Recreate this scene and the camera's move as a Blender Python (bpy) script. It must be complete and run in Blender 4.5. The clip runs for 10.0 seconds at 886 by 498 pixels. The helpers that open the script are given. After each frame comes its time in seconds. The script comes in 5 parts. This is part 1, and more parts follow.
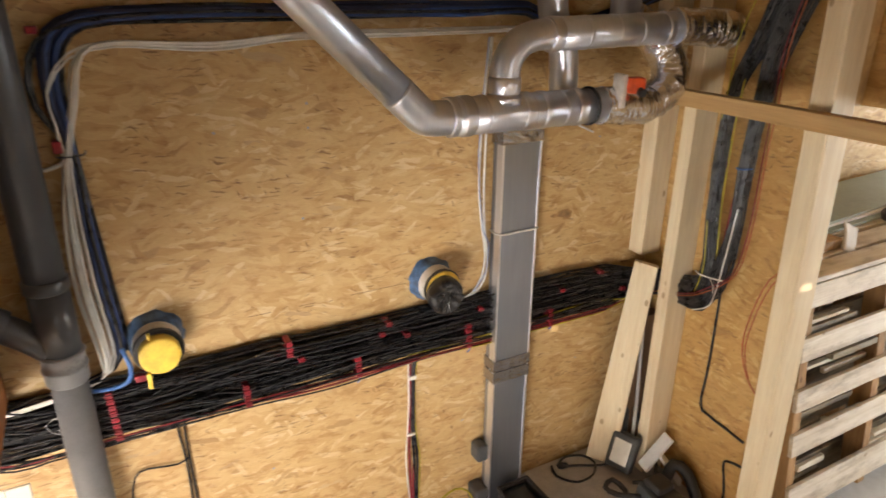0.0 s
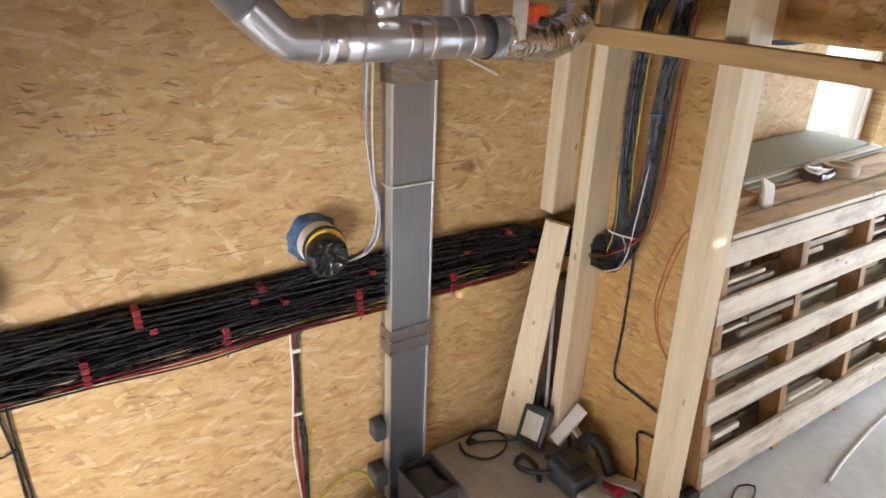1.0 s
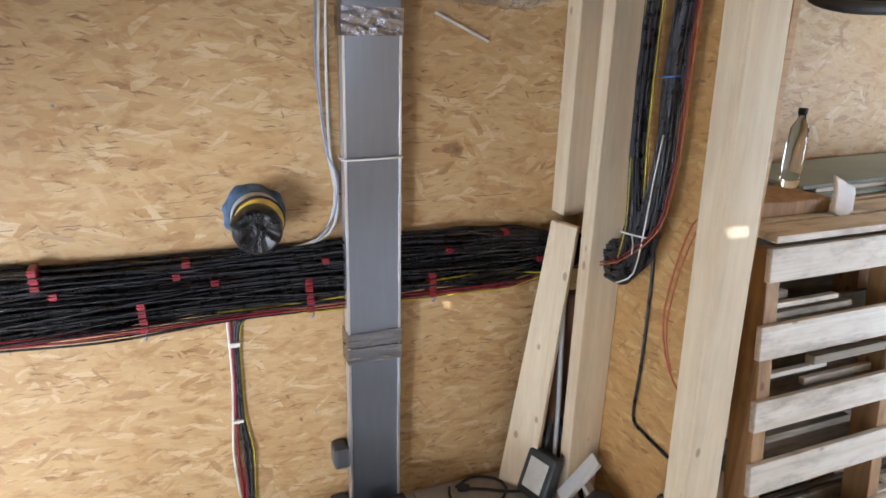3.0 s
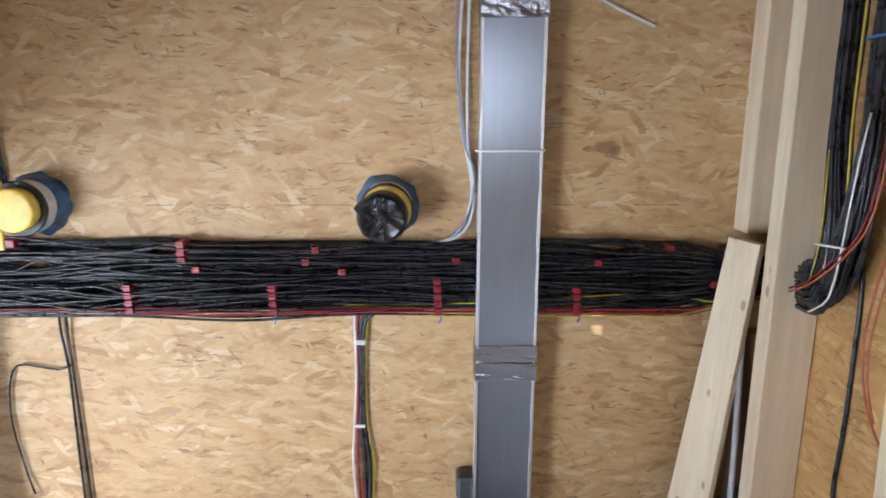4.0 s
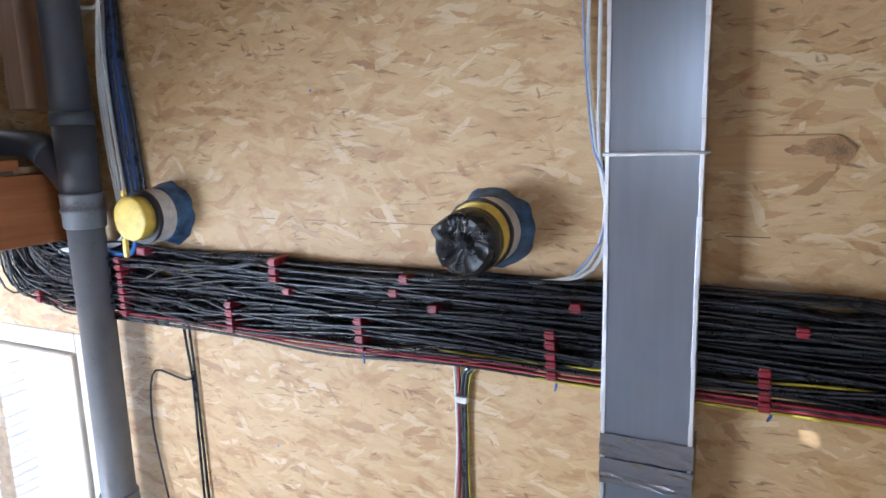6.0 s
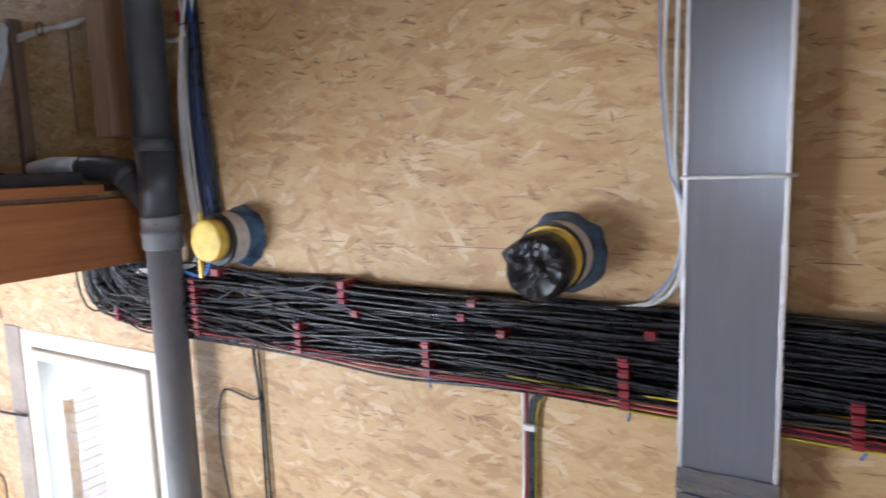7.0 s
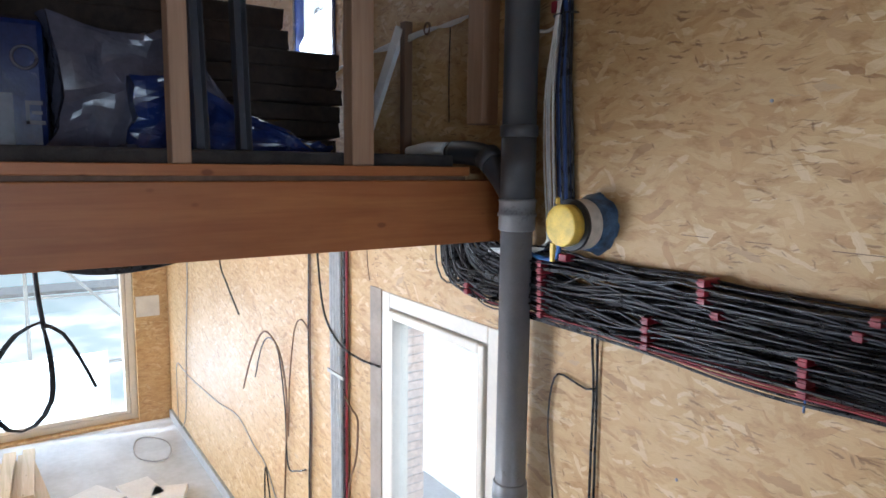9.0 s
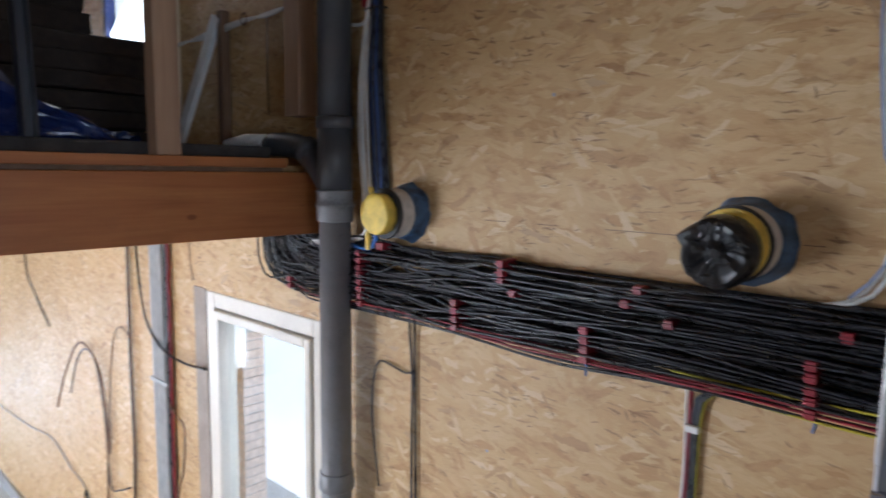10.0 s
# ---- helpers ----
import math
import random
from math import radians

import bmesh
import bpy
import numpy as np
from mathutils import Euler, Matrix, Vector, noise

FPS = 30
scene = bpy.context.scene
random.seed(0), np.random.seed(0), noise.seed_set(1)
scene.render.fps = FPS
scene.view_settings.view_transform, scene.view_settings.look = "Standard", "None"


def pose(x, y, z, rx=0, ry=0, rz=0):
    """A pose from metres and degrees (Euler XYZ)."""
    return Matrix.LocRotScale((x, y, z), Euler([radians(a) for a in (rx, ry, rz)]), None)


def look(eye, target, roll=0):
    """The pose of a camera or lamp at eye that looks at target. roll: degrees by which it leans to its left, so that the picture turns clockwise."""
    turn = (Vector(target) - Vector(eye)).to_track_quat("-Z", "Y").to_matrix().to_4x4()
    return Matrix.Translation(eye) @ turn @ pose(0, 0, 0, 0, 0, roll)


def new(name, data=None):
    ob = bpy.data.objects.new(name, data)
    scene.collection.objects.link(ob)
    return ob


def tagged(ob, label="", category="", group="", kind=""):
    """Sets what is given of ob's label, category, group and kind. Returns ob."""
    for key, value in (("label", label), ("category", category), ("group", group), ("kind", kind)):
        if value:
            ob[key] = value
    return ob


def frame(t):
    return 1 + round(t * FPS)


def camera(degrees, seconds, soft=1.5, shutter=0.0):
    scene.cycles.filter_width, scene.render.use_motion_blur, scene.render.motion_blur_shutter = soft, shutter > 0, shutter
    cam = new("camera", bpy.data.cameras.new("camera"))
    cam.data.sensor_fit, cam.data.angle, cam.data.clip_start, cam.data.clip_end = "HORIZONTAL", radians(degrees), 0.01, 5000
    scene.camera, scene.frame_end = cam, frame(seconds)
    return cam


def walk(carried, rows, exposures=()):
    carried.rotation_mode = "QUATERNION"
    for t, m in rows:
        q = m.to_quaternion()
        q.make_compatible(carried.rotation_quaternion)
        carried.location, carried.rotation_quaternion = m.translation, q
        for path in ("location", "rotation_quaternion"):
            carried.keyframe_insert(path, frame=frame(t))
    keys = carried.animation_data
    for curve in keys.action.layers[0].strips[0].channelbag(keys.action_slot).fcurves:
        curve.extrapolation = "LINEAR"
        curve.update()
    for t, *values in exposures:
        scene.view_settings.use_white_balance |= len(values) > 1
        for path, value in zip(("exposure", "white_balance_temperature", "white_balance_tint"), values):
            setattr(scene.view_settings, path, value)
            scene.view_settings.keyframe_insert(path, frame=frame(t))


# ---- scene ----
cam = camera(68.2, 10.0, 1.6, 0.22)
PATH = [
    (0, (-0.961, -2.105, 2.87), (-0.069, -0.479, 2.123), 0.5),
    (0.5, (-0.794, -2.033, 2.739), (0.268, -0.501, 2.015), 2.6),
    (1, (-0.68, -1.994, 2.688), (0.358, -0.486, 1.885), 2.4),
    (1.5, (-0.507, -2.068, 2.602), (0.401, -0.38, 2.034), 0.7),
    (2, (-0.343, -2.067, 2.474), (0.659, -0.454, 1.847), -0.1),
    (2.2, (-0.288, -2.053, 2.461), (0.646, -0.417, 1.791), 0.0),
    (3.3, (0.0, -1.998, 2.253), (0.644, -0.198, 1.665), 1.7),
    (3.5, (0.049, -1.985, 2.195), (0.584, -0.134, 1.655), 1.2),
    (4, (0.222, -1.948, 2.079), (0.301, 0.004, 1.653), 0.3),
    (4.5, (0.385, -1.828, 1.96), (0.512, 0.138, 1.616), 0.7),
    (5, (0.524, -1.651, 1.971), (0.637, 0.328, 1.71), 1.7),
    (5.5, (0.641, -1.441, 2.043), (0.054, 0.428, 1.638), -1.5),
    (5.7, (0.652, -1.409, 2.033), (-0.146, 0.381, 1.636), -1.8),
    (6.8, (0.659, -1.392, 1.977), (-0.218, 0.384, 1.7), -1.1),
    (7, (0.623, -1.411, 2.003), (-0.365, 0.307, 1.734), -1.7),
    (7.5, (0.563, -1.432, 1.992), (-0.727, 0.08, 1.766), -0.9),
    (8, (0.519, -1.445, 1.969), (-0.948, -0.11, 1.709), -0.3),
    (8.5, (0.496, -1.471, 1.961), (-1.092, -0.281, 1.711), 0.4),
    (9, (0.49, -1.484, 1.963), (-1.153, -0.371, 1.71), 0.7),
    (9.5, (0.529, -1.456, 1.949), (-1.097, -0.319, 1.699), 1.0),
    (10, (0.59, -1.422, 1.925), (-0.765, 0.031, 1.688), 0.8),
]
EXPOSURES = [(0, -0.12, 7800, 14), (0.5, -0.1, 7050, 13), (1, -0.1, 6700, 13), (1.5, -0.18, 6450, 14), (2.2, -0.1, 6050, 11), (3.5, -0.17, 5800, 12), (4, -0.13, 5620, 12), (4.5, -0.19, 5750, 12), (5, -0.2, 5500, 14), (5.5, -0.05, 5150, 10), (7, -0.28, 5700, 13), (7.5, -0.37, 5950, 13), (8, -0.57, 6050, 14), (8.5, -0.64, 5850, 12), (9, -0.76, 5650, 11), (9.5, -0.88, 5600, 12), (10, -1.05, 5750, 13)]
walk(cam, [(t, look(eye, target, roll)) for t, eye, target, roll in PATH], EXPOSURES)

# ---- light ----
world = bpy.data.worlds.new("world")
scene.world = world
world.use_nodes = True
wn = world.node_tree
sky = wn.nodes.new("ShaderNodeTexSky")
sky.sky_type = "NISHITA"
sky.sun_disc = False
sky.sun_elevation, sky.sun_rotation = radians(36), radians(191)
wn.links.new(sky.outputs[0], wn.nodes["Background"].inputs[0])
wn.nodes["Background"].inputs[1].default_value = 0.15

sun = new("sun", bpy.data.lights.new("sun", "SUN"))
sun.data.energy, sun.data.angle, sun.data.color = 5.0, radians(0.3), (1, 0.95, 0.87)
SUN_WAY = Vector((0.20, 1.0, -0.75)).normalized()
sun.matrix_world = look((0, -20, 14), Vector((0, -20, 14)) + SUN_WAY)


def window_light(x, y, z, target, w, h, watts, colour=(0.93, 0.97, 1.0)):
    lamp = new("window_light", bpy.data.lights.new("window_light", "AREA"))
    lamp.data.shape, lamp.data.size, lamp.data.size_y = "RECTANGLE", w, h
    lamp.data.energy, lamp.data.color = watts, colour
    lamp.matrix_world = look((x, y, z), target)
    return lamp


window_light(0.75, -4.55, 2.25, (0.6, 0, 1.75), 0.8, 0.55, 10)
window_light(-3.45, -4.55, 0.55, (-0.1, 0, 1.75), 2.2, 1.7, 318)
window_light(-7.44, -1.9, -0.5, (0, -1.9, -0.3), 2.6, 0.75, 240, (0.80, 0.91, 1.0))
window_light(-1.765, 2.4, 3.3, (-1.765, -0.6, 0.0), 2.4, 1.6, 300)
window_light(3.7, -0.02, 2.0, (3.4, -4, 0.9), 0.9, 1.1, 12)
# added lamp, source out of view: brightens the pallets and the right floor
window_light(5.24, -2.5, 1.6, (1.6, -1.1, 0.7), 1.7, 1.4, 165, (0.76, 0.89, 1.0))
# added lamp, source out of view: lifts the loft wall out of the dark
window_light(-7.15, -1.25, 2.8, (-1.7, -0.1, 2.35), 1.6, 0.75, 55)
window_light(-3.0, -0.02, 2.9, (-2.6, -2, 2.2), 0.48, 0.7, 8)

# ---- materials ----


def material(name):
    m = bpy.data.materials.new(name)
    m.use_nodes = True
    n = m.node_tree
    return m, n, n.nodes["Principled BSDF"]


def node(n, kind, ins=None, **attrs):
    q = n.nodes.new(kind)
    for k, v in attrs.items():
        setattr(q, k, v)
    for k, v in (ins or {}).items():
        if isinstance(v, bpy.types.NodeSocket):
            n.links.new(v, q.inputs[k])
        else:
            q.inputs[k].default_value = v
    return q


def ramp(n, fac, stops):
    q = n.nodes.new("ShaderNodeValToRGB")
    e = q.color_ramp.elements
    while len(e) < len(stops):
        e.new(0.5)
    for el, (p, c) in zip(e, stops):
        el.position, el.color = p, (*c, 1)
    n.links.new(fac, q.inputs[0])
    return q.outputs[0]


def mix(n, fac, a, b, blend="MIX"):
    q = n.nodes.new("ShaderNodeMix")
    q.data_type, q.blend_type = "RGBA", blend
    for sock, v in ((q.inputs[0], fac), (q.inputs[6], a), (q.inputs[7], b)):
        if isinstance(v, bpy.types.NodeSocket):
            n.links.new(v, sock)
        else:
            sock.default_value = v if not isinstance(v, tuple) else (*v, 1)
    return q.outputs[2]


def bump(n, bsdf, height, strength, distance):
    q = node(n, "ShaderNodeBump", {"Height": height, "Strength": strength, "Distance": distance})
    n.links.new(q.outputs[0], bsdf.inputs["Normal"])


def osb(name, turn, tone=(1.0, 1.0, 1.0)):
    """Pressed board of long flakes that lie at several angles. turn: the world axes along and across the board."""
    m, n, b = material(name)
    pos = node(n, "ShaderNodeNewGeometry").outputs["Position"]
    sep = node(n, "ShaderNodeSeparateXYZ", {0: pos})
    flat = node(n, "ShaderNodeCombineXYZ", {0: sep.outputs[turn[0]], 1: sep.outputs[turn[1]], 2: 0.0}).outputs[0]

    def warped(vec, scale, detail, amount):
        w = node(n, "ShaderNodeTexNoise", {"Vector": vec, "Scale": scale, "Detail": detail})
        d = node(n, "ShaderNodeVectorMath", {0: w.outputs["Color"], 1: (0.5, 0.5, 0.5)}, operation="SUBTRACT")
        d = node(n, "ShaderNodeVectorMath", {0: d.outputs[0], "Scale": amount}, operation="SCALE")
        return node(n, "ShaderNodeVectorMath", {0: vec, 1: d.outputs[0]}, operation="ADD").outputs[0]

    def mapped(vec, angle, sx, sy, k=0.0):
        p = node(n, "ShaderNodeMapping", {"Vector": vec, "Rotation": (0, 0, radians(angle)), "Location": (k * 3.7, k * 1.9, 0)}).outputs[0]
        return node(n, "ShaderNodeMapping", {"Vector": p, "Scale": (sx, sy, 0.01)}).outputs[0]

    def times(a, f):
        return node(n, "ShaderNodeMath", {0: a, 1: f}, operation="MULTIPLY").outputs[0]

    flat = warped(warped(flat, 7.0, 2.0, 0.045), 70.0, 2.0, 0.010)
    layers = []
    for k, (angle, sx, sy) in enumerate(((2, 9, 46), (-11, 11, 52), (14, 10, 58), (-34, 14, 58), (58, 15, 60))):
        p = mapped(flat, angle, sx, sy, k)
        v = node(n, "ShaderNodeTexVoronoi", {"Vector": p, "Scale": 1.0, "Randomness": 1.0})
        d = node(n, "ShaderNodeSeparateColor", {0: v.outputs["Color"]})
        grain = node(n, "ShaderNodeTexNoise", {"Vector": node(n, "ShaderNodeMapping", {"Vector": p, "Scale": (1.2, 7, 1)}).outputs[0], "Scale": 2.0, "Detail": 3.0})
        layers.append((d.outputs[0], d.outputs[1], d.outputs[2], grain.outputs[0]))
    # each layer's flakes lie over the one below where their own number says so
    tone_v, dark_v, grain_v = layers[0][0], layers[0][2], layers[0][3]
    for (r, g, bl, gr), share in zip(layers[1:], (0.52, 0.58, 0.82, 0.92)):
        over = node(n, "ShaderNodeMath", {0: g, 1: share}, operation="GREATER_THAN").outputs[0]
        tone_v, dark_v, grain_v = [node(n, "ShaderNodeMix", {0: over, 2: a, 3: c}).outputs[0] for a, c in ((tone_v, r), (dark_v, bl), (grain_v, gr))]
    c = [tuple(min(1, v * w) for v, w in zip(col, tone)) for col in ((0.50, 0.312, 0.138), (0.575, 0.388, 0.187), (0.615, 0.432, 0.222), (0.645, 0.465, 0.250), (0.715, 0.56, 0.345))]
    base = ramp(n, tone_v, ((0.0, c[0]), (0.12, c[1]), (0.55, c[2]), (0.86, c[3]), (0.97, c[4])))
    base = mix(n, 0.40, base, ramp(n, grain_v, ((0.3, (0.68, 0.58, 0.48)), (0.6, (1, 1, 1)))), "MULTIPLY")
    # soft brown clouds: large, and drawn out along the board
    big = node(n, "ShaderNodeTexNoise", {"Vector": flat, "Scale": 2.2, "Detail": 4.0})
    base = mix(n, 0.7, base, ramp(n, big.outputs[0], ((0.3, (0.84, 0.76, 0.66)), (0.65, (1, 1, 1)))), "MULTIPLY")
    mid = node(n, "ShaderNodeTexNoise", {"Vector": mapped(flat, 4, 11, 27), "Scale": 1.0, "Detail": 5.0, "Roughness": 0.66})
    base = mix(n, 1.0, base, ramp(n, mid.outputs[0], ((0.30, (0.70, 0.60, 0.49)), (0.48, (0.96, 0.95, 0.93)), (0.70, (1.0, 1.0, 1.0)))), "MULTIPLY")
    # a few brown flakes, and thin dark slivers of bark
    brown = ramp(n, dark_v, ((0.955, (0, 0, 0)), (0.985, (1, 1, 1))))
    base = mix(n, times(brown, 0.42), base, (0.22, 0.10, 0.035))
    crowd = node(n, "ShaderNodeTexNoise", {"Vector": flat, "Scale": 5.0, "Detail": 2.0}).outputs[0]
    for k, (angle, sx, sy, few, reach, deep) in enumerate(((4, 17, 125, 0.88, 0.46, 0.66), (-13, 25, 170, 0.90, 0.46, 0.62), (28, 32, 140, 0.93, 0.42, 0.58), (-2, 11, 240, 0.89, 0.46, 0.5), (66, 28, 110, 0.95, 0.40, 0.6))):
        v = node(n, "ShaderNodeTexVoronoi", {"Vector": mapped(flat, angle, sx, sy, k + 7.3), "Scale": 1.0})
        d = node(n, "ShaderNodeSeparateColor", {0: v.outputs["Color"]})
        # slivers differ in size, and lie in loose crowds
        far = node(n, "ShaderNodeMath", {0: v.outputs["Distance"], 1: times(d.outputs[1], 0.34)}, operation="ADD").outputs[0]
        far = node(n, "ShaderNodeMath", {0: far, 1: node(n, "ShaderNodeMath", {0: 0.5, 1: crowd}, operation="SUBTRACT").outputs[0]}, operation="ADD").outputs[0]
        near = ramp(n, far, ((reach * 0.55, (1, 1, 1)), (reach, (0, 0, 0))))
        pick = node(n, "ShaderNodeMath", {0: d.outputs[0], 1: few}, operation="GREATER_THAN").outputs[0]
        base = mix(n, times(node(n, "ShaderNodeMath", {0: near, 1: pick}, operation="MULTIPLY").outputs[0], deep), base, (0.14, 0.062, 0.022))
    n.links.new(base, b.inputs["Base Color"])
    b.inputs["Roughness"].default_value = 0.55
    h = node(n, "ShaderNodeMath", {0: tone_v, 1: grain_v}, operation="ADD").outputs[0]
    bump(n, b, h, 0.35, 0.002)
    return m


def timber(name, axis, light, dark, knots=True, rough=0.65, fine_grain=0.28, dirt=0.0):
    """Planed softwood with grain along the given axis (0, 1, 2) of the world."""
    m, n, b = material(name)
    pos = node(n, "ShaderNodeNewGeometry").outputs["Position"]
    rnd = node(n, "ShaderNodeObjectInfo").outputs["Random"]
    off = node(n, "ShaderNodeVectorMath", {0: pos, 1: node(n, "ShaderNodeCombineXYZ", {0: rnd, 1: rnd, 2: rnd}).outputs[0]}, operation="ADD").outputs[0]
    s = [30.0] * 3
    s[axis] = 1.4
    p = node(n, "ShaderNodeMapping", {"Vector": off, "Scale": s}).outputs[0]
    a = node(n, "ShaderNodeTexNoise", {"Vector": p, "Scale": 1.0, "Detail": 4.0, "Distortion": 0.6})
    fine = node(n, "ShaderNodeTexNoise", {"Vector": node(n, "ShaderNodeMapping", {"Vector": p, "Scale": (5, 5, 5)}).outputs[0], "Scale": 1.0, "Detail": 2.0})
    base = ramp(n, a.outputs[0], ((0.32, dark), (0.5, tuple((x + y) / 2 for x, y in zip(light, dark))), (0.68, light)))
    base = mix(n, fine_grain, base, ramp(n, fine.outputs[0], ((0.35, (0.72, 0.66, 0.58)), (0.6, (1, 1, 1)))), "MULTIPLY")
    if knots:
        ks = [11.0] * 3
        ks[axis] = 6.0
        v = node(n, "ShaderNodeTexVoronoi", {"Vector": node(n, "ShaderNodeMapping", {"Vector": off, "Scale": ks}).outputs[0], "Scale": 1.0})
        k = ramp(n, v.outputs["Distance"], ((0.07, (1, 1, 1)), (0.12, (0, 0, 0))))
        base = mix(n, node(n, "ShaderNodeMath", {0: k, 1: 0.7}, operation="MULTIPLY").outputs[0], base, (dark[0] * 0.42, dark[1] * 0.30, dark[2] * 0.20))
    if dirt:
        ds = [9.0] * 3
        ds[axis] = 3.0
        q = node(n, "ShaderNodeTexNoise", {"Vector": node(n, "ShaderNodeMapping", {"Vector": off, "Scale": ds}).outputs[0], "Scale": 1.0, "Detail": 6.0, "Roughness": 0.7})
        base = mix(n, dirt, base, ramp(n, q.outputs[0], ((0.38, (0.30, 0.25, 0.21)), (0.50, (0.85, 0.82, 0.80)), (0.58, (1, 1, 1)))), "MULTIPLY")
    n.links.new(base, b.inputs["Base Color"])
    b.inputs["Roughness"].default_value = rough
    bump(n, b, a.outputs[0], 0.15, 0.002)
    return m


def plain(name, colour, rough=0.5, metal=0.0, vary=0.25, scale=12.0, relief=0.15, by_object=0.0):
    """A surface with cloudy wear at two scales."""
    m, n, b = material(name)
    pos = node(n, "ShaderNodeNewGeometry").outputs["Position"]
    a = node(n, "ShaderNodeTexNoise", {"Vector": pos, "Scale": scale, "Detail": 4.0})
    c = node(n, "ShaderNodeTexNoise", {"Vector": pos, "Scale": scale * 9, "Detail": 2.0})
    f = node(n, "ShaderNodeMath", {0: node(n, "ShaderNodeMath", {0: a.outputs[0], 1: 0.7}, operation="MULTIPLY").outputs[0], 1: node(n, "ShaderNodeMath", {0: c.outputs[0], 1: 0.3}, operation="MULTIPLY").outputs[0]}, operation="ADD").outputs[0]
    lo, hi = tuple(v * (1 - vary) for v in colour), tuple(min(1, v * (1 + vary)) for v in colour)
    base = ramp(n, f, ((0.35, lo), (0.65, hi)))
    if by_object:
        rnd = node(n, "ShaderNodeObjectInfo").outputs["Random"]
        base = mix(n, 1.0, base, ramp(n, rnd, ((0, (1 - by_object,) * 3), (1, (1, 1, 1)))), "MULTIPLY")
    n.links.new(base, b.inputs["Base Color"])
    n.links.new(ramp(n, f, ((0.3, (max(0, rough - 0.08),) * 3), (0.7, (min(1, rough + 0.08),) * 3))), b.inputs["Roughness"])
    b.inputs["Metallic"].default_value = metal
    if relief:
        bump(n, b, f, relief, 0.003)
    return m


def sheet_metal(name, colour, rough, metal):
    """Dull galvanised sheet with faint clouds and streaks."""
    m, n, b = material(name)
    pos = node(n, "ShaderNodeNewGeometry").outputs["Position"]
    a = node(n, "ShaderNodeTexNoise", {"Vector": pos, "Scale": 5.0, "Detail": 2.0})
    c = node(n, "ShaderNodeTexNoise", {"Vector": node(n, "ShaderNodeMapping", {"Vector": pos, "Scale": (60, 60, 5)}).outputs[0], "Scale": 1.0, "Detail": 2.0})
    base = mix(n, 1.0, ramp(n, a.outputs[0], ((0.3, tuple(v * 0.92 for v in colour)), (0.7, colour))), ramp(n, c.outputs[0], ((0.3, (0.93, 0.93, 0.94)), (0.7, (1, 1, 1)))), "MULTIPLY")
    n.links.new(base, b.inputs["Base Color"])
    b.inputs["Roughness"].default_value, b.inputs["Metallic"].default_value = rough, metal
    return m


def foil_material(name, strength=0.8, colour=(0.74, 0.77, 0.84), rough=0.25):
    """Crumpled aluminium foil."""
    m, n, b = material(name)
    pos = node(n, "ShaderNodeNewGeometry").outputs["Position"]
    v = node(n, "ShaderNodeTexVoronoi", {"Vector": pos, "Scale": 55.0}, feature="F1")
    a = node(n, "ShaderNodeTexNoise", {"Vector": pos, "Scale": 90.0, "Detail": 3.0})
    h = node(n, "ShaderNodeMath", {0: v.outputs["Distance"], 1: a.outputs[0]}, operation="ADD").outputs[0]
    b.inputs["Base Color"].default_value = (*colour, 1)
    b.inputs["Metallic"].default_value, b.inputs["Roughness"].default_value = 1.0, rough
    bump(n, b, h, strength, 0.006)
    return m


def glass_material(name):
    m, n, b = material(name)
    b.inputs["Base Color"].default_value = (0.95, 0.98, 0.98, 1)
    b.inputs["Roughness"].default_value, b.inputs["IOR"].default_value = 0.02, 1.45
    b.inputs["Transmission Weight"].default_value = 1.0
    return m


M_OSB = osb("osb_board", (0, 2))
M_OSB_SIDE = osb("osb_board_side", (1, 2))
M_OSB_FLAT = osb("osb_board_flat", (0, 1))
M_OSB_HONEY = osb("osb_board_honey", (1, 2), (0.88, 0.76, 0.56))
M_STUD = timber("spruce_upright", 2, (0.75, 0.64, 0.465), (0.67, 0.535, 0.36), fine_grain=0.15, dirt=0.12)
M_RAIL = timber("spruce_rail", 1, (0.55, 0.36, 0.17), (0.42, 0.25, 0.10))
M_BEAM = timber("glued_beam", 1, (0.41, 0.152, 0.046), (0.325, 0.106, 0.030), rough=0.5, dirt=0.15)
M_BATTEN = timber("spruce_batten", 0, (0.57, 0.38, 0.185), (0.47, 0.29, 0.13))
M_PALLET = timber("pallet_board", 0, (0.80, 0.75, 0.68), (0.64, 0.56, 0.46), dirt=0.55)
# dark copy of the pallet wood: the stack's inner shade is in its colour
M_PALLET_SHADE = timber("shaded_pallet_board", 0, (0.34, 0.29, 0.22), (0.20, 0.16, 0.11), dirt=0.8)
M_PALLET_V = timber("pallet_stringer", 2, (0.50, 0.31, 0.15), (0.33, 0.18, 0.08), dirt=0.5)
M_GALV = sheet_metal("galvanised_sheet", (0.33, 0.36, 0.425), 0.28, 0.82)
M_ZINC = sheet_metal("spiral_duct_sheet", (0.68, 0.73, 0.84), 0.32, 0.88)
M_WRAP = foil_material("clear_wrapped_tape", 0.10, (0.70, 0.74, 0.84), 0.30)
M_FOIL = foil_material("aluminium_foil", 0.35, (0.76, 0.79, 0.86), 0.2)
M_TAPE = foil_material("aluminium_tape", 0.25, (0.86, 0.87, 0.92), 0.38)
M_DULLTAPE = foil_material("dull_tape", 0.16, (0.40, 0.41, 0.46), 0.24)
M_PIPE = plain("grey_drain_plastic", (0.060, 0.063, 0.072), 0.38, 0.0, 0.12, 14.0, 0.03)
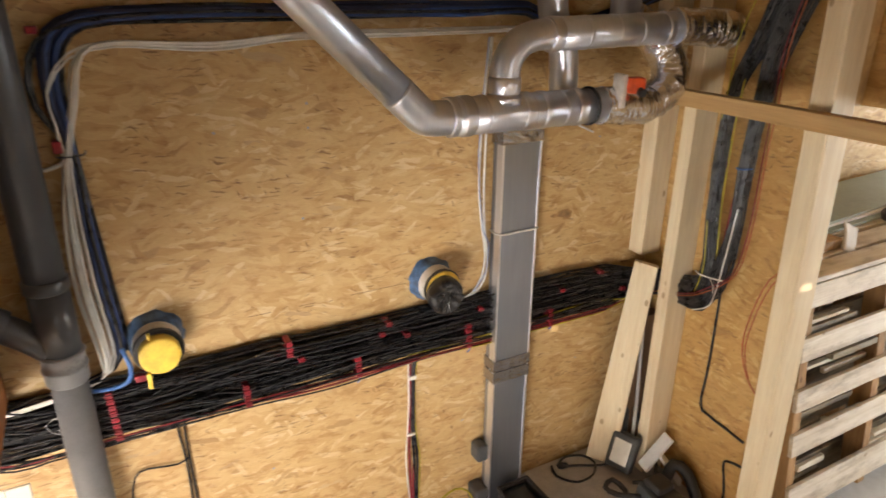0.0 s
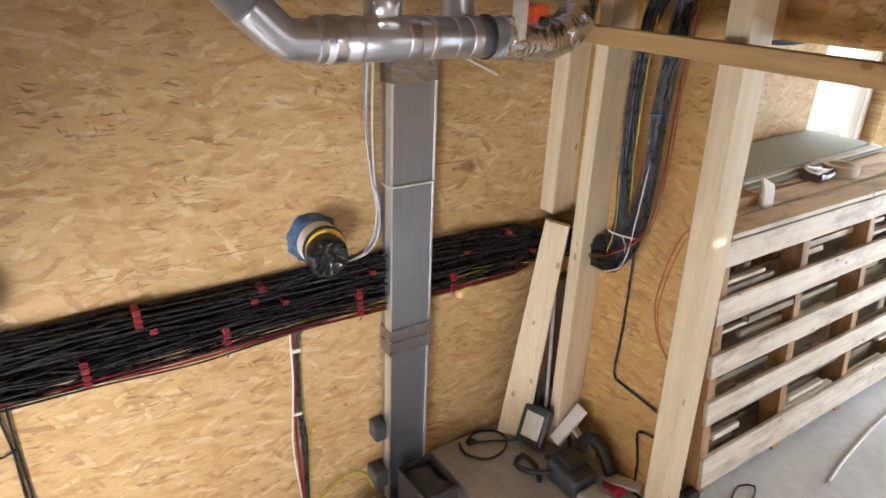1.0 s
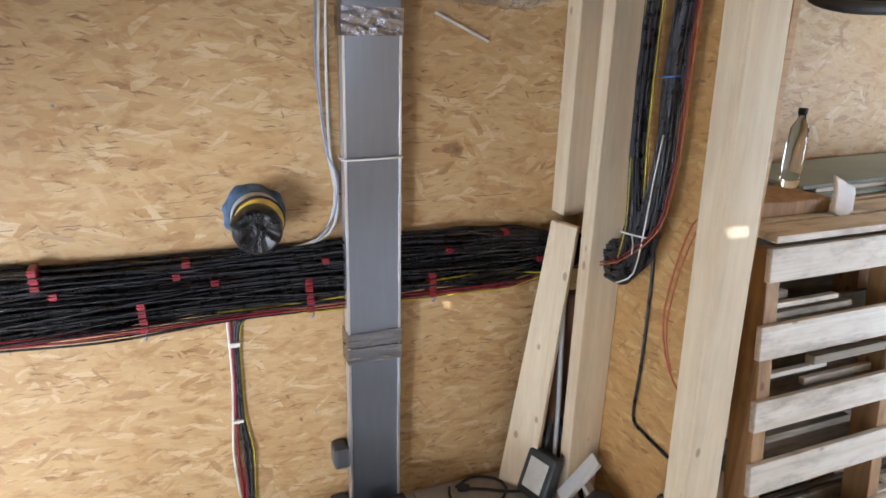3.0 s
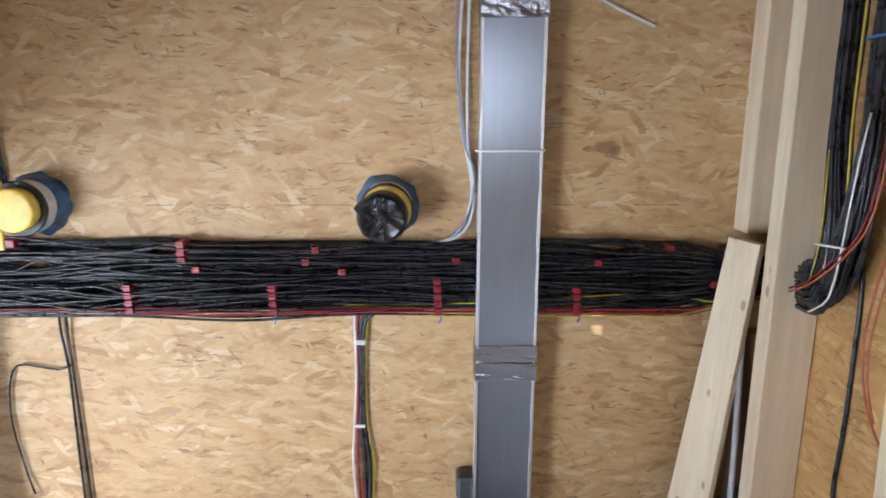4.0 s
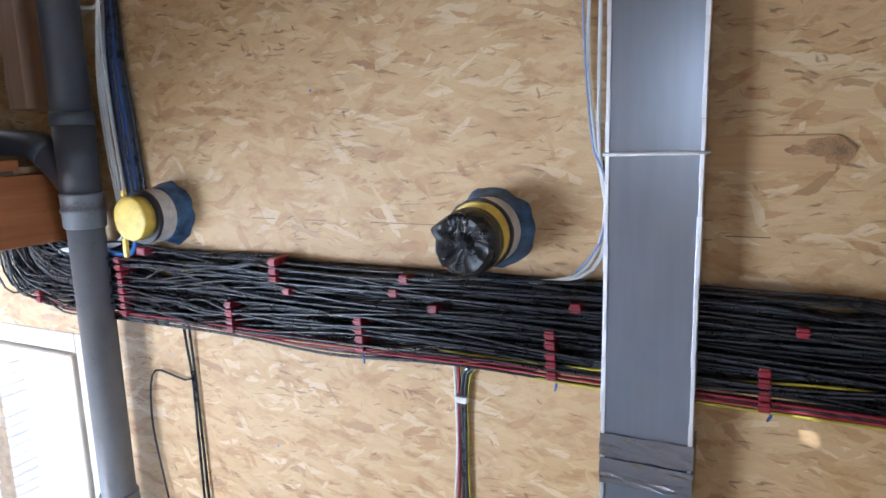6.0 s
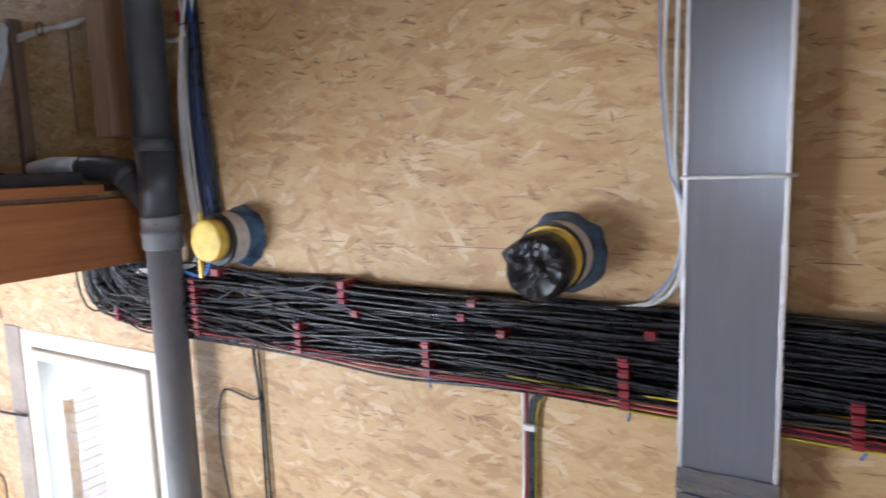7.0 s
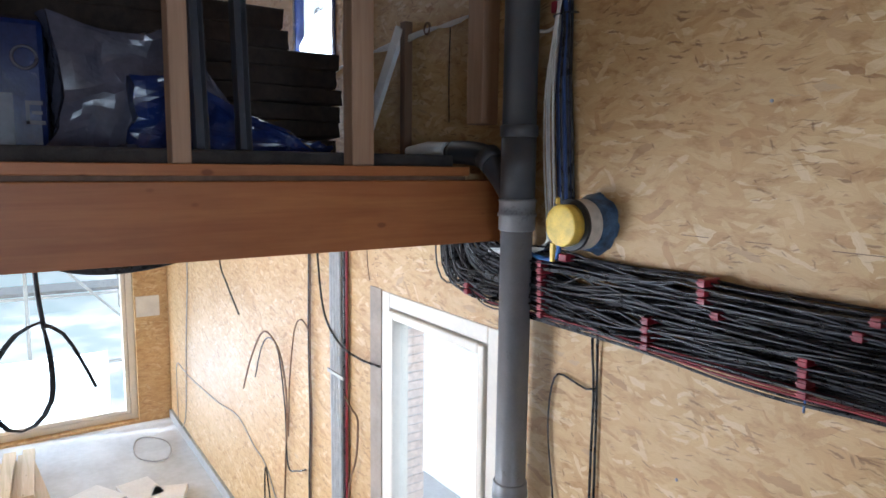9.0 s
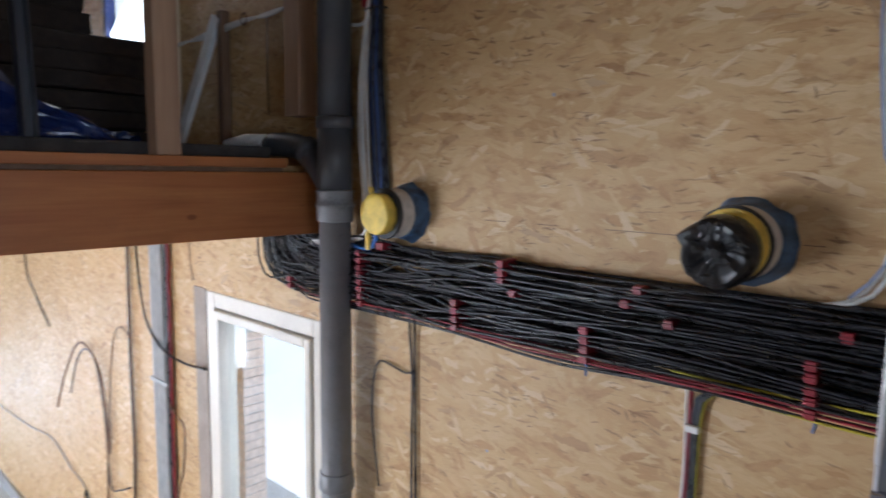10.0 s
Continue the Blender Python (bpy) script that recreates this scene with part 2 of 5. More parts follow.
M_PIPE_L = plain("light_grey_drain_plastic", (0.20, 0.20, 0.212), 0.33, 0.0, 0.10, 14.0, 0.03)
M_DUSTY = plain("dusty_board", (0.47, 0.45, 0.455), 0.85, 0.0, 0.16, 9.0, 0.1)
M_RUST = plain("rust_orange_cable", (0.38, 0.09, 0.03), 0.45, 0.0, 0.2, 30.0, 0.0)
M_LOFTSTUD = timber("reddish_spruce", 2, (0.41, 0.26, 0.165), (0.31, 0.18, 0.11))
M_BLACK = plain("black_cable_sheath", (0.021, 0.022, 0.027), 0.29, 0.0, 0.3, 30.0, 0.0, 0.6)
M_RUBBER = plain("black_rubber", (0.02, 0.02, 0.022), 0.5, 0.0, 0.3, 30.0, 0.1)
M_BLUE = plain("dark_blue_cable", (0.010, 0.022, 0.085), 0.6, 0.0, 0.3, 30.0, 0.0, 0.5)
M_MIDBLUE = plain("mid_blue_cable", (0.014, 0.05, 0.19), 0.5, 0.0, 0.3, 30.0, 0.0, 0.5)
M_LBLUE = plain("blue_cable", (0.05, 0.16, 0.45), 0.45, 0.0, 0.2, 30.0, 0.0)
M_PALEBLUE = plain("pale_blue_cable", (0.26, 0.33, 0.52), 0.45, 0.0, 0.15, 30.0, 0.0)
M_RED = plain("red_plastic", (0.27, 0.012, 0.025), 0.45, 0.0, 0.25, 30.0, 0.0, 0.3)
M_ORANGE = plain("orange_plastic", (0.75, 0.10, 0.03), 0.45, 0.0, 0.2, 30.0, 0.0)
M_YELLOW = plain("yellow_green_cable", (0.42, 0.36, 0.03), 0.45, 0.0, 0.2, 30.0, 0.0)
M_WHITE = plain("white_plastic", (0.72, 0.72, 0.70), 0.45, 0.0, 0.12, 20.0, 0.02)
M_GREYC = plain("grey_conduit", (0.36, 0.37, 0.38), 0.5, 0.0, 0.15, 20.0, 0.0)
M_CAP = plain("yellow_bag_plastic", (0.78, 0.55, 0.09), 0.42, 0.0, 0.2, 26.0, 0.6)
M_BAG = plain("black_bag_film", (0.012, 0.012, 0.014), 0.30, 0.0, 0.3, 28.0, 0.6)
M_BTAPE = plain("blue_airtight_tape", (0.055, 0.115, 0.22), 0.45, 0.0, 0.7, 30.0, 0.9)
M_SLEEVE = plain("grey_sleeve", (0.64, 0.60, 0.56), 0.4, 0.0, 0.15, 40.0, 0.2)
M_SCREED = plain("screed", (0.56, 0.58, 0.61), 0.8, 0.0, 0.16, 2.2, 0.2)
M_LINING = plain("pale_lining", (0.74, 0.79, 0.86), 0.5, 0.0, 0.08, 10.0, 0.0)
M_GASKET = plain("grey_gasket", (0.30, 0.28, 0.26), 0.5, 0.0, 0.1, 20.0, 0.0)
M_FRAME = plain("cream_window_frame", (0.74, 0.70, 0.63), 0.35, 0.0, 0.06, 6.0, 0.0)
M_PLASTER = plain("white_board", (0.75, 0.75, 0.76), 0.8, 0.0, 0.1, 5.0, 0.1)
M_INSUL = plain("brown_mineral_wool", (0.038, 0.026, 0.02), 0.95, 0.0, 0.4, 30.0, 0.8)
M_BOARDG = plain("green_plasterboard", (0.34, 0.41, 0.42), 0.8, 0.0, 0.12, 4.0, 0.1)
M_FILM = plain("milky_film", (0.095, 0.092, 0.125), 0.22, 0.0, 0.25, 5.0, 0.3)
M_BLUEFILM = plain("blue_film", (0.012, 0.025, 0.11), 0.22, 0.0, 0.35, 7.0, 0.6)
M_GREYMETAL = plain("dark_grey_profile", (0.055, 0.052, 0.06), 0.4, 0.3, 0.15, 10.0, 0.05)
M_TOOL = plain("dark_tool_plastic", (0.045, 0.05, 0.055), 0.45, 0.0, 0.3, 20.0, 0.1)
M_LENS = plain("lamp_glass", (0.62, 0.62, 0.58), 0.15, 0.0, 0.08, 20.0, 0.0)
M_PINK = plain("pink_cloth", (0.65, 0.05, 0.15), 0.7, 0.0, 0.2, 20.0, 0.1)
M_BROWNWOOD = timber("old_brown_timber", 2, (0.20, 0.115, 0.065), (0.13, 0.07, 0.04))
M_STAIN = plain("stained_wood", (0.33, 0.19, 0.085), 0.7, 0.0, 0.45, 34.0, 0.1)
M_BOARDF = timber("floor_plank", 0, (0.66, 0.52, 0.33), (0.5, 0.37, 0.2))
M_MEMB = plain("sealing_membrane", (0.30, 0.25, 0.21), 0.7, 0.0, 0.2, 9.0, 0.1)
M_CREAM = plain("cream_mud_patch", (0.72, 0.70, 0.66), 0.8, 0.0, 0.1, 8.0, 0.1)
M_GLASS = glass_material("pane_glass")
M_EDGE = plain("dusty_dark_felt", (0.045, 0.038, 0.035), 0.95, 0.0, 0.4, 18.0, 0.6)
M_BRICK = plain("pink_brick", (0.72, 0.62, 0.57), 0.85, 0.0, 0.2, 20.0, 0.3)
M_GROUND = plain("building_ground", (0.42, 0.42, 0.38), 0.9, 0.0, 0.3, 0.7, 0.4)

# ---- mesh helpers ----


def bm_box(bm, lo, hi, bevel=0.0, m=None):
    made = bmesh.ops.create_cube(bm, size=1.0)["verts"]
    lo, hi = Vector(lo), Vector(hi)
    for v in made:
        v.co = Vector([(lo[i] + hi[i]) / 2 + v.co[i] * (hi[i] - lo[i]) for i in range(3)])
    if bevel:
        edges = list({e for v in made for e in v.link_edges})
        made = [g for g in bmesh.ops.bevel(bm, geom=edges, offset=bevel, segments=2, affect="EDGES", profile=0.5)["verts"]] + [v for v in made if v.is_valid]
    if m is not None:
        for v in set(made):
            v.co = m @ v.co
    return bm


def smooth_path(pts, step=0.03):
    """Points of a round curve through pts, about step metres apart."""
    pts = [Vector(p) for p in pts]
    if len(pts) < 3:
        return pts
    out, ext = [], [pts[0] * 2 - pts[1], *pts, pts[-1] * 2 - pts[-2]]
    for a, b, c, d in zip(ext, ext[1:], ext[2:], ext[3:]):
        k = max(2, int((c - b).length / step))
        for i in range(k):
            t = i / k
            out.append(0.5 * (2 * b + (c - a) * t + (2 * a - 5 * b + 4 * c - d) * t * t + (3 * b - a - 3 * c + d) * t ** 3))
    return out + [pts[-1]]


def bm_tube(bm, pts, r, seg=8, cap=True):
    """A round tube along pts; r is one radius or one for each point."""
    pts = [Vector(p) for p in pts]
    rs = r if isinstance(r, (list, tuple)) else [r] * len(pts)
    side, rings = None, []
    for i, p in enumerate(pts):
        way = (pts[min(i + 1, len(pts) - 1)] - pts[max(i - 1, 0)])
        if way.length < 1e-9:
            way = Vector((0, 0, 1))
        way.normalize()
        if side is None:
            side = way.orthogonal().normalized()
        side = (side - way * side.dot(way)).normalized()
        up = way.cross(side)
        rings.append([bm.verts.new(p + (side * math.cos(a) + up * math.sin(a)) * rs[i]) for a in (2 * math.pi * k / seg for k in range(seg))])
    for a, b in zip(rings, rings[1:]):
        for k in range(seg):
            f = bm.faces.new((a[k], a[(k + 1) % seg], b[(k + 1) % seg], b[k]))
            f.smooth = True
    if cap:
        bm.faces.new(rings[0][::-1])
        bm.faces.new(rings[-1])
    return bm


def place(name, bm, mat, label="", category="", kind="", group=""):
    me = bpy.data.meshes.new(name)
    bmesh.ops.recalc_face_normals(bm, faces=bm.faces)
    bm.to_mesh(me)
    bm.free()
    me.materials.append(mat)
    return tagged(new(name, me), label, category, group, kind)


def part(name, bm, mat, parent, label=""):
    ob = place(name, bm, mat, label)
    ob.parent = parent
    return ob


def thing(name, at, label, category, group=""):
    """The Empty of a thing. Its parts are given in world places and stay there."""
    ob = new(name)
    ob.location = at
    ob.empty_display_size = 0.05
    return tagged(ob, label, category, group)


def keep_place(parent):
    """Leaves the parts where they were built, in world places, under a parent that has a place of its own."""
    inv = Matrix.Translation(parent.location).inverted()
    for ch in parent.children:
        ch.matrix_parent_inverse = inv


def box_bm(lo, hi, bevel=0.0, m=None):
    return bm_box(bmesh.new(), lo, hi, bevel, m)


def tube_bm(pts, r, seg=8, step=0.03):
    return bm_tube(bmesh.new(), pts if isinstance(r, list) else smooth_path(pts, step), r, seg)


def wall_bm(x0, x1, z0, z1, y0, y1, holes):
    """A wall along x with thickness y0..y1 and rectangular holes (x0, x1, z0, z1), without overlaps."""
    bm = bmesh.new()
    xs = sorted({x0, x1, *(h[0] for h in holes), *(h[1] for h in holes)})
    for a, b in zip(xs, xs[1:]):
        cuts = sorted((h[2], h[3]) for h in holes if h[0] < (a + b) / 2 < h[1])
        z = z0
        for c, d in cuts:
            if c > z:
                bm_box(bm, (a, y0, z), (b, y1, c))
            z = d
        if z < z1:
            bm_box(bm, (a, y0, z), (b, y1, z1))
    bmesh.ops.remove_doubles(bm, verts=bm.verts, dist=1e-5)
    return bm


def quarter(bm, m):
    bmesh.ops.transform(bm, matrix=m, verts=bm.verts)
    return bm


def crumple(bm, amount, scale, seed, cuts=10):
    """Subdivides a form and pushes it about by smooth noise, like film or wool."""
    bmesh.ops.subdivide_edges(bm, edges=bm.edges, cuts=cuts, use_grid_fill=True)
    off = Vector((seed * 3.1, seed * 1.7, seed * 0.9))
    for v in bm.verts:
        v.co += noise.noise_vector(v.co * scale + off) * amount + noise.noise_vector(v.co * scale * 3.3 + off) * amount * 0.35
    for f in bm.faces:
        f.smooth = True
    return bm


# ---- structure ----
LOW, MID, LOFT, TOP = -0.93, 0.60, 1.96, 3.40
DOOR = (-2.21, -1.32, LOW, 1.37)
WIN_L = (-3.29, -2.71, 2.42, 3.28)
HOLE_L = (-3.95, -2.71, 2.42, 3.28)
WIN_E = (3.28, 4.20, 1.30, 2.70)
HOLE_D = (-2.62, DOOR[1], LOW, DOOR[3])
SWAP = Matrix(((0, 1, 0, 0), (1, 0, 0, 0), (0, 0, 1, 0), (0, 0, 0, 1)))
place("wall_north", wall_bm(-7.4, 5.5, LOW - 0.2, TOP, 0.0, 0.22, [HOLE_D, WIN_E, HOLE_L]), M_OSB, "raw pressed-strand board wall with cables fixed to it", "wall", "structure")
WIN_W = (-3.2, -0.34, LOW + 0.03, 1.35)
place("wall_west", quarter(wall_bm(-4.82, 0.0, LOW - 0.2, TOP, -7.42, -7.2, [WIN_W, (-2.25, -0.25, 2.3, 3.2)]), SWAP), M_OSB_SIDE, "raw pressed-strand board end wall with a large window", "wall", "structure")
place("wall_east", quarter(wall_bm(-4.6, 0.0, LOW - 0.2, TOP, 5.28, 5.5, [(-3.4, -1.6, 0.85, 2.3)]), SWAP), M_OSB_SIDE, "raw pressed-strand board wall", "wall", "structure")
WIN_S = (0.05, 1.45, 1.75, 2.70)
WIN_SL = (-5.5, -2.3, -0.45, 1.5)
place("wall_south", wall_bm(-7.2, 5.28, LOW - 0.2, TOP, -4.82, -4.6, [WIN_S, WIN_SL]), M_OSB, "raw pressed-strand board wall with a window", "wall", "structure")
# openings added to the unseen ceiling, set so the sun makes two spots
SUN_GAPS = ((0.236, 0.270, -2.712, -2.638), (0.728, 0.862, -2.932, -2.880))
bm = wall_bm(-7.42, 5.5, -4.82, 0.22, TOP, TOP + 0.012, SUN_GAPS)
for v in bm.verts:
    v.co = Vector((v.co.x, v.co.z, v.co.y))
place("ceiling", bm, M_OSB_FLAT, "raw board ceiling with narrow gaps added to let in two sun spots", "ceiling", "structure")
place("ceiling_low", box_bm((-1.30, -4.6, 2.74), (5.28, -2.97, TOP)), M_OSB_FLAT, "raw board ceiling behind the viewer", "ceiling", "structure")
place("wall_loft", box_bm((-1.40, -4.6, LOFT), (-1.33, -1.62, TOP)), M_OSB_SIDE, "pressed-strand board wall at the edge of the loft", "wall", "structure")
# added out of view: holds the lower window's light off the right side
place("light_blocker", box_bm((-1.40, -4.6, LOW), (-1.262, -2.75, 1.69)), M_OSB_SIDE, "unseen board wall added to keep window light off the right side", "wall", "structure")
place("floor_lower", box_bm((-7.2, -4.6, LOW - 0.2), (5.28, 0, LOW)), M_SCREED, "pale grey bare screed floor", "floor", "structure")
bm = bmesh.new()
bm_box(bm, (0.62, -4.6, MID - 0.2), (5.28, 0, MID))
bm_box(bm, (-1.258, -4.6, MID - 0.2), (0.62, -1.15, MID))
place("floor_landing", bm, M_SCREED, "pale grey bare screed landing", "floor", "structure")
place("floor_loft", box_bm((-7.2, -4.6, 1.74), (-1.40, 0, 1.935)), M_OSB_FLAT, "dusty board floor of the loft", "floor", "structure")
place("ground", box_bm((-400, -400, -1.5), (400, 400, -1.2)), M_GROUND, "bare earth of the building site", "ground", "structure")


def window_unit(name, lo, hi, label, along="x", post=None):
    """A white frame with panes in an opening. lo, hi: corners of the opening; along: the wall's direction."""
    ob = tagged(new(name), label, "window", "", "structure")
    t = 0.070
    a0, a1 = (lo[0], hi[0]) if along == "x" else (lo[1], hi[1])
    d0, d1 = (lo[1], hi[1]) if along == "x" else (lo[0], hi[0])

    def bx(p0, p1, q0, q1, z0, z1):
        return ((p0, q0, z0), (p1, q1, z1)) if along == "x" else ((q0, p0, z0), (q1, p1, z1))

    bm = bmesh.new()
    for p0, p1, z0, z1 in ((a0, a0 + t, lo[2], hi[2]), (a1 - t, a1, lo[2], hi[2]), (a0 + t, a1 - t, hi[2] - t, hi[2]), (a0 + t, a1 - t, lo[2], lo[2] + t)):
        bm_box(bm, *bx(p0, p1, d0, d1, z0, z1), 0.006)
    part("window_frame", bm, M_FRAME, ob)
    spans = [(a0 + t, a1 - t)]
    if post:
        spans = [(a0 + t, post - 0.05), (post + 0.05, a1 - t)]
        part("mullion", box_bm(*bx(post - 0.05, post + 0.05, d0, d1, lo[2] + t, hi[2] - t), 0.006), M_FRAME, ob)
    dm = (d0 + d1) / 2
    for p0, p1 in spans:
        bm = bmesh.new()
        for q0, q1, z0, z1 in ((p0, p0 + 0.007, lo[2] + t, hi[2] - t), (p1 - 0.007, p1, lo[2] + t, hi[2] - t), (p0 + 0.007, p1 - 0.007, hi[2] - t - 0.007, hi[2] - t), (p0 + 0.007, p1 - 0.007, lo[2] + t, lo[2] + t + 0.007)):
            bm_box(bm, *bx(q0, q1, d0 + 0.012, d1 - 0.012, z0, z1))
        part("gasket", bm, M_GASKET, ob, "grey rubber gasket")
        s = 0.050
        bm = bmesh.new()
        for q0, q1, z0, z1 in ((p0 + 0.0075, p0 + s, lo[2] + t + 0.0075, hi[2] - t - 0.0075), (p1 - s, p1 - 0.0075, lo[2] + t + 0.0075, hi[2] - t - 0.0075), (p0 + s, p1 - s, hi[2] - t - s, hi[2] - t - 0.0075), (p0 + s, p1 - s, lo[2] + t + 0.0075, lo[2] + t + s)):
            bm_box(bm, *bx(q0, q1, d0 - 0.012, d1 + 0.012, z0, z1), 0.008)
        sash = part("sash", bm, M_FRAME, ob)
        g = part("pane", box_bm(*bx(p0 + s - 0.005, p1 - s + 0.005, dm - 0.006, dm + 0.006, lo[2] + t + s - 0.005, hi[2] - t - s + 0.005)), M_GLASS, sash)
        g.visible_shadow = False
    return ob


place("door_membrane", box_bm((-2.325, -0.006, LOW), (-2.212, -0.0005, 1.375)), M_MEMB, "grey-brown sealing membrane strip beside a glazed door", "trim", "structure")
window_unit("window_1", (DOOR[0], -0.004, LOW), (DOOR[1], 0.07, DOOR[3]), "cream-framed full-height glazed door in a board wall")
place("door_casing", box_bm((HOLE_D[0], 0.0005, LOW), (DOOR[0] - 0.001, 0.014, DOOR[3])), M_OSB, "thin board casing beside the glazed door", "trim", "structure")
place("door_lining", box_bm((DOOR[0] - 0.012, 0.016, LOW), (DOOR[0] - 0.001, 0.125, DOOR[3] - 0.002)), M_LINING, "pale blue-grey lining of the door opening", "trim", "structure")
place("yard_path", box_bm((-9.0, 0.3, -1.145), (2.0, 1.9, -1.08), 0.01), M_SCREED, "grey concrete path outside the house", "pavement", "structure")
pier = thing("brick_pier", (-4.2, 1.35, -1.08), "pale pinkish brick pier outside a glazed door", "pier")
for k in range(22):
    cut = -4.22 if k % 2 else -4.15
    for x0, x1 in ((-4.28, cut - 0.005), (cut + 0.005, -4.09)):
        part("brick", box_bm((x0, 1.25, -1.08 + k * 0.077), (x1, 1.45, -1.013 + k * 0.077), 0.003), M_BRICK, pier)
part("mortar", box_bm((-4.27, 1.26, -1.08), (-4.10, 1.44, 0.60)), M_SCREED, pier, "grey mortar")
part("cap", box_bm((-4.31, 1.22, 0.612), (-4.06, 1.48, 0.66), 0.006), M_SCREED, pier, "concrete cap")
keep_place(pier)
window_unit("window_2", (WIN_E[0], 0.09, WIN_E[2]), (WIN_E[1], 0.17, WIN_E[3]), "cream-framed window above stacked pallets")
window_unit("window_3", (-7.36, WIN_W[0], WIN_W[2]), (-7.28, WIN_W[1], WIN_W[3]), "cream-framed large window down to the floor", "y", -1.75)
window_unit("window_5", (WIN_SL[0], -4.75, WIN_SL[2]), (WIN_SL[1], -4.67, WIN_SL[3]), "cream-framed wide window in the lower room", "x", -3.9)
# unseen window added to go with the lamp for the right room
window_unit("added_window_east", (5.35, -3.4, 0.85), (5.43, -1.6, 2.3), "unseen cream-framed window added in the end wall for light", "y", -2.5)
# unseen opening added to suit the loft's extra lamp
window_unit("added_window_loft", (-7.36, -2.25, 2.3), (-7.28, -0.25, 3.2), "unseen cream-framed window added to light the loft", "y", -1.25)
window_unit("window_4", (WIN_S[0], -4.75, WIN_S[2]), (WIN_S[1], -4.67, WIN_S[3]), "cream-framed window behind the viewer")

# partition of uprights with a board on its far side
place("partition_board", box_bm((1.312, -0.80, MID), (1.334, 0, TOP)), M_OSB_HONEY, "pressed-strand board behind open uprights", "wall", "structure")
place("partition_header", box_bm((1.312, -4.6, 2.512), (1.334, -0.802, TOP)), M_OSB_HONEY, "pressed-strand board above an opening", "wall", "structure")


def upright(name, lo, hi, mat, label, group="uprights of the partition"):
    return place(name, box_bm(lo, hi, 0.004), mat, label, "upright", "", group)


upright("wall_upright", (1.195, -0.085, 1.715), (1.31, -0.002, TOP), M_STUD, "pale spruce upright against the board wall, cut off above the cables")
upright("wall_upright", (1.178, -0.290, MID), (1.31, -0.228, TOP), M_STUD, "pale spruce upright of an open partition")
bm = box_bm((0, -0.905, 0), (0.122, -0.825, TOP - MID), 0.006)
for v in bm.verts:
    v.co += Vector((1.1425 - 0.025 * v.co.z, 0.014 * v.co.z, MID))
place("end_upright", bm, M_STUD, "pale spruce upright leaning at the end of a partition", "upright", "", "uprights of the partition")
upright("wall_upright", (1.236, -0.845, 2.512), (1.3115, -0.72, TOP), M_RAIL, "darker spruce upright beside the partition")
place("cross_rail", box_bm((1.050, -3.6, 2.45), (1.0935, -0.19, 2.51), 0.003), M_RAIL, "horizontal spruce rail nailed across uprights", "rail")

# loft edge
beam = thing("loft_beam", (-1.36, -0.02, 1.70), "orange-brown glued timber beam carrying the loft", "beam")
part("beam_body", box_bm((-1.40, -4.58, 1.70), (-1.31, -0.02, 1.914), 0.004), M_BEAM, beam)
# the shadow line under the cap board, put in as a dark brown strip
part("packing", box_bm((-1.40, -4.58, 1.9145), (-1.335, -0.16, 1.9275)), M_BROWNWOOD, beam, "dark strip standing for the shadow under the cap board")
part("cap_board", box_bm((-1.40, -4.58, 1.928), (-1.320, -0.15, 1.96), 0.003), M_BEAM, beam)
keep_place(beam)


# bright overcast distance outside the windows
def glow(name, colour_a, colour_b, strength, scale):
    m, n, b = material(name)
    pos = node(n, "ShaderNodeNewGeometry").outputs["Position"]
    a = node(n, "ShaderNodeTexNoise", {"Vector": pos, "Scale": scale, "Detail": 4.0})
    n.links.new(ramp(n, a.outputs[0], ((0.42, colour_b), (0.58, colour_a))), b.inputs["Emission Color"])
    b.inputs["Emission Strength"].default_value = strength
    b.inputs["Base Color"].default_value = (0, 0, 0, 1)
    return m


M_SKY = glow("bright_distance", (0.95, 0.97, 1.0), (0.80, 0.90, 0.92), 2.6, 0.25)
M_YARD = glow("bright_yard", (0.96, 0.97, 1.0), (0.52, 0.62, 0.62), 2.2, 0.9)
bm = box_bm((-30, 7, -1.15), (24, 7.1, 12))
# glowing sheet just above the ground, so that it looks washed-out white
bm_box(bm, (-12, 0.6, -1.18), (8, 6.99, -1.15))
place("backdrop_north", bm, M_SKY, "glowing sheets for the bright hazy distance and ground", "backdrop", "structure")
bm = box_bm((-15.1, -26, -1.15), (-15, 0.5, 12))
# the west yard's ground gets its brightness from a glowing sheet too
bm_box(bm, (-14.99, -12, -1.18), (-7.8, 0.5, -1.15))
place("backdrop_west", bm, M_YARD, "glowing sheets for the bright hazy distance and ground", "backdrop", "structure")

# ---- cables along the board wall ----


def wob(seed, x, amp):
    """A smooth sideways wander of a cable along x."""
    return amp * (math.sin(x * 3.1 + seed * 12.9) + 0.6 * math.sin(x * 5.3 + seed * 4.1) + 0.12 * math.sin(x * 11.0 + seed * 7.7)) / 1.6


# places where the cables part and the board shows: x, z, half length, half height
PARTINGS = ((-0.905, 1.623, 0.085, 0.011), (-0.52, 1.663, 0.05, 0.009), (-0.70, 1.546, 0.06, 0.009), (0.93, 1.513, 0.08, 0.009), (0.93, 1.56, 0.05, 0.006), (0.83, 1.672, 0.07, 0.008))


def parted(x, z):
    """The height of a cable pushed aside by the partings."""
    for px, pz, lx, lz in PARTINGS:
        d = z - pz
        z += math.copysign(lz * 1.6, d) * math.exp(-((x - px) / lx) ** 2) * math.exp(-abs(d) / 0.02)
    return z


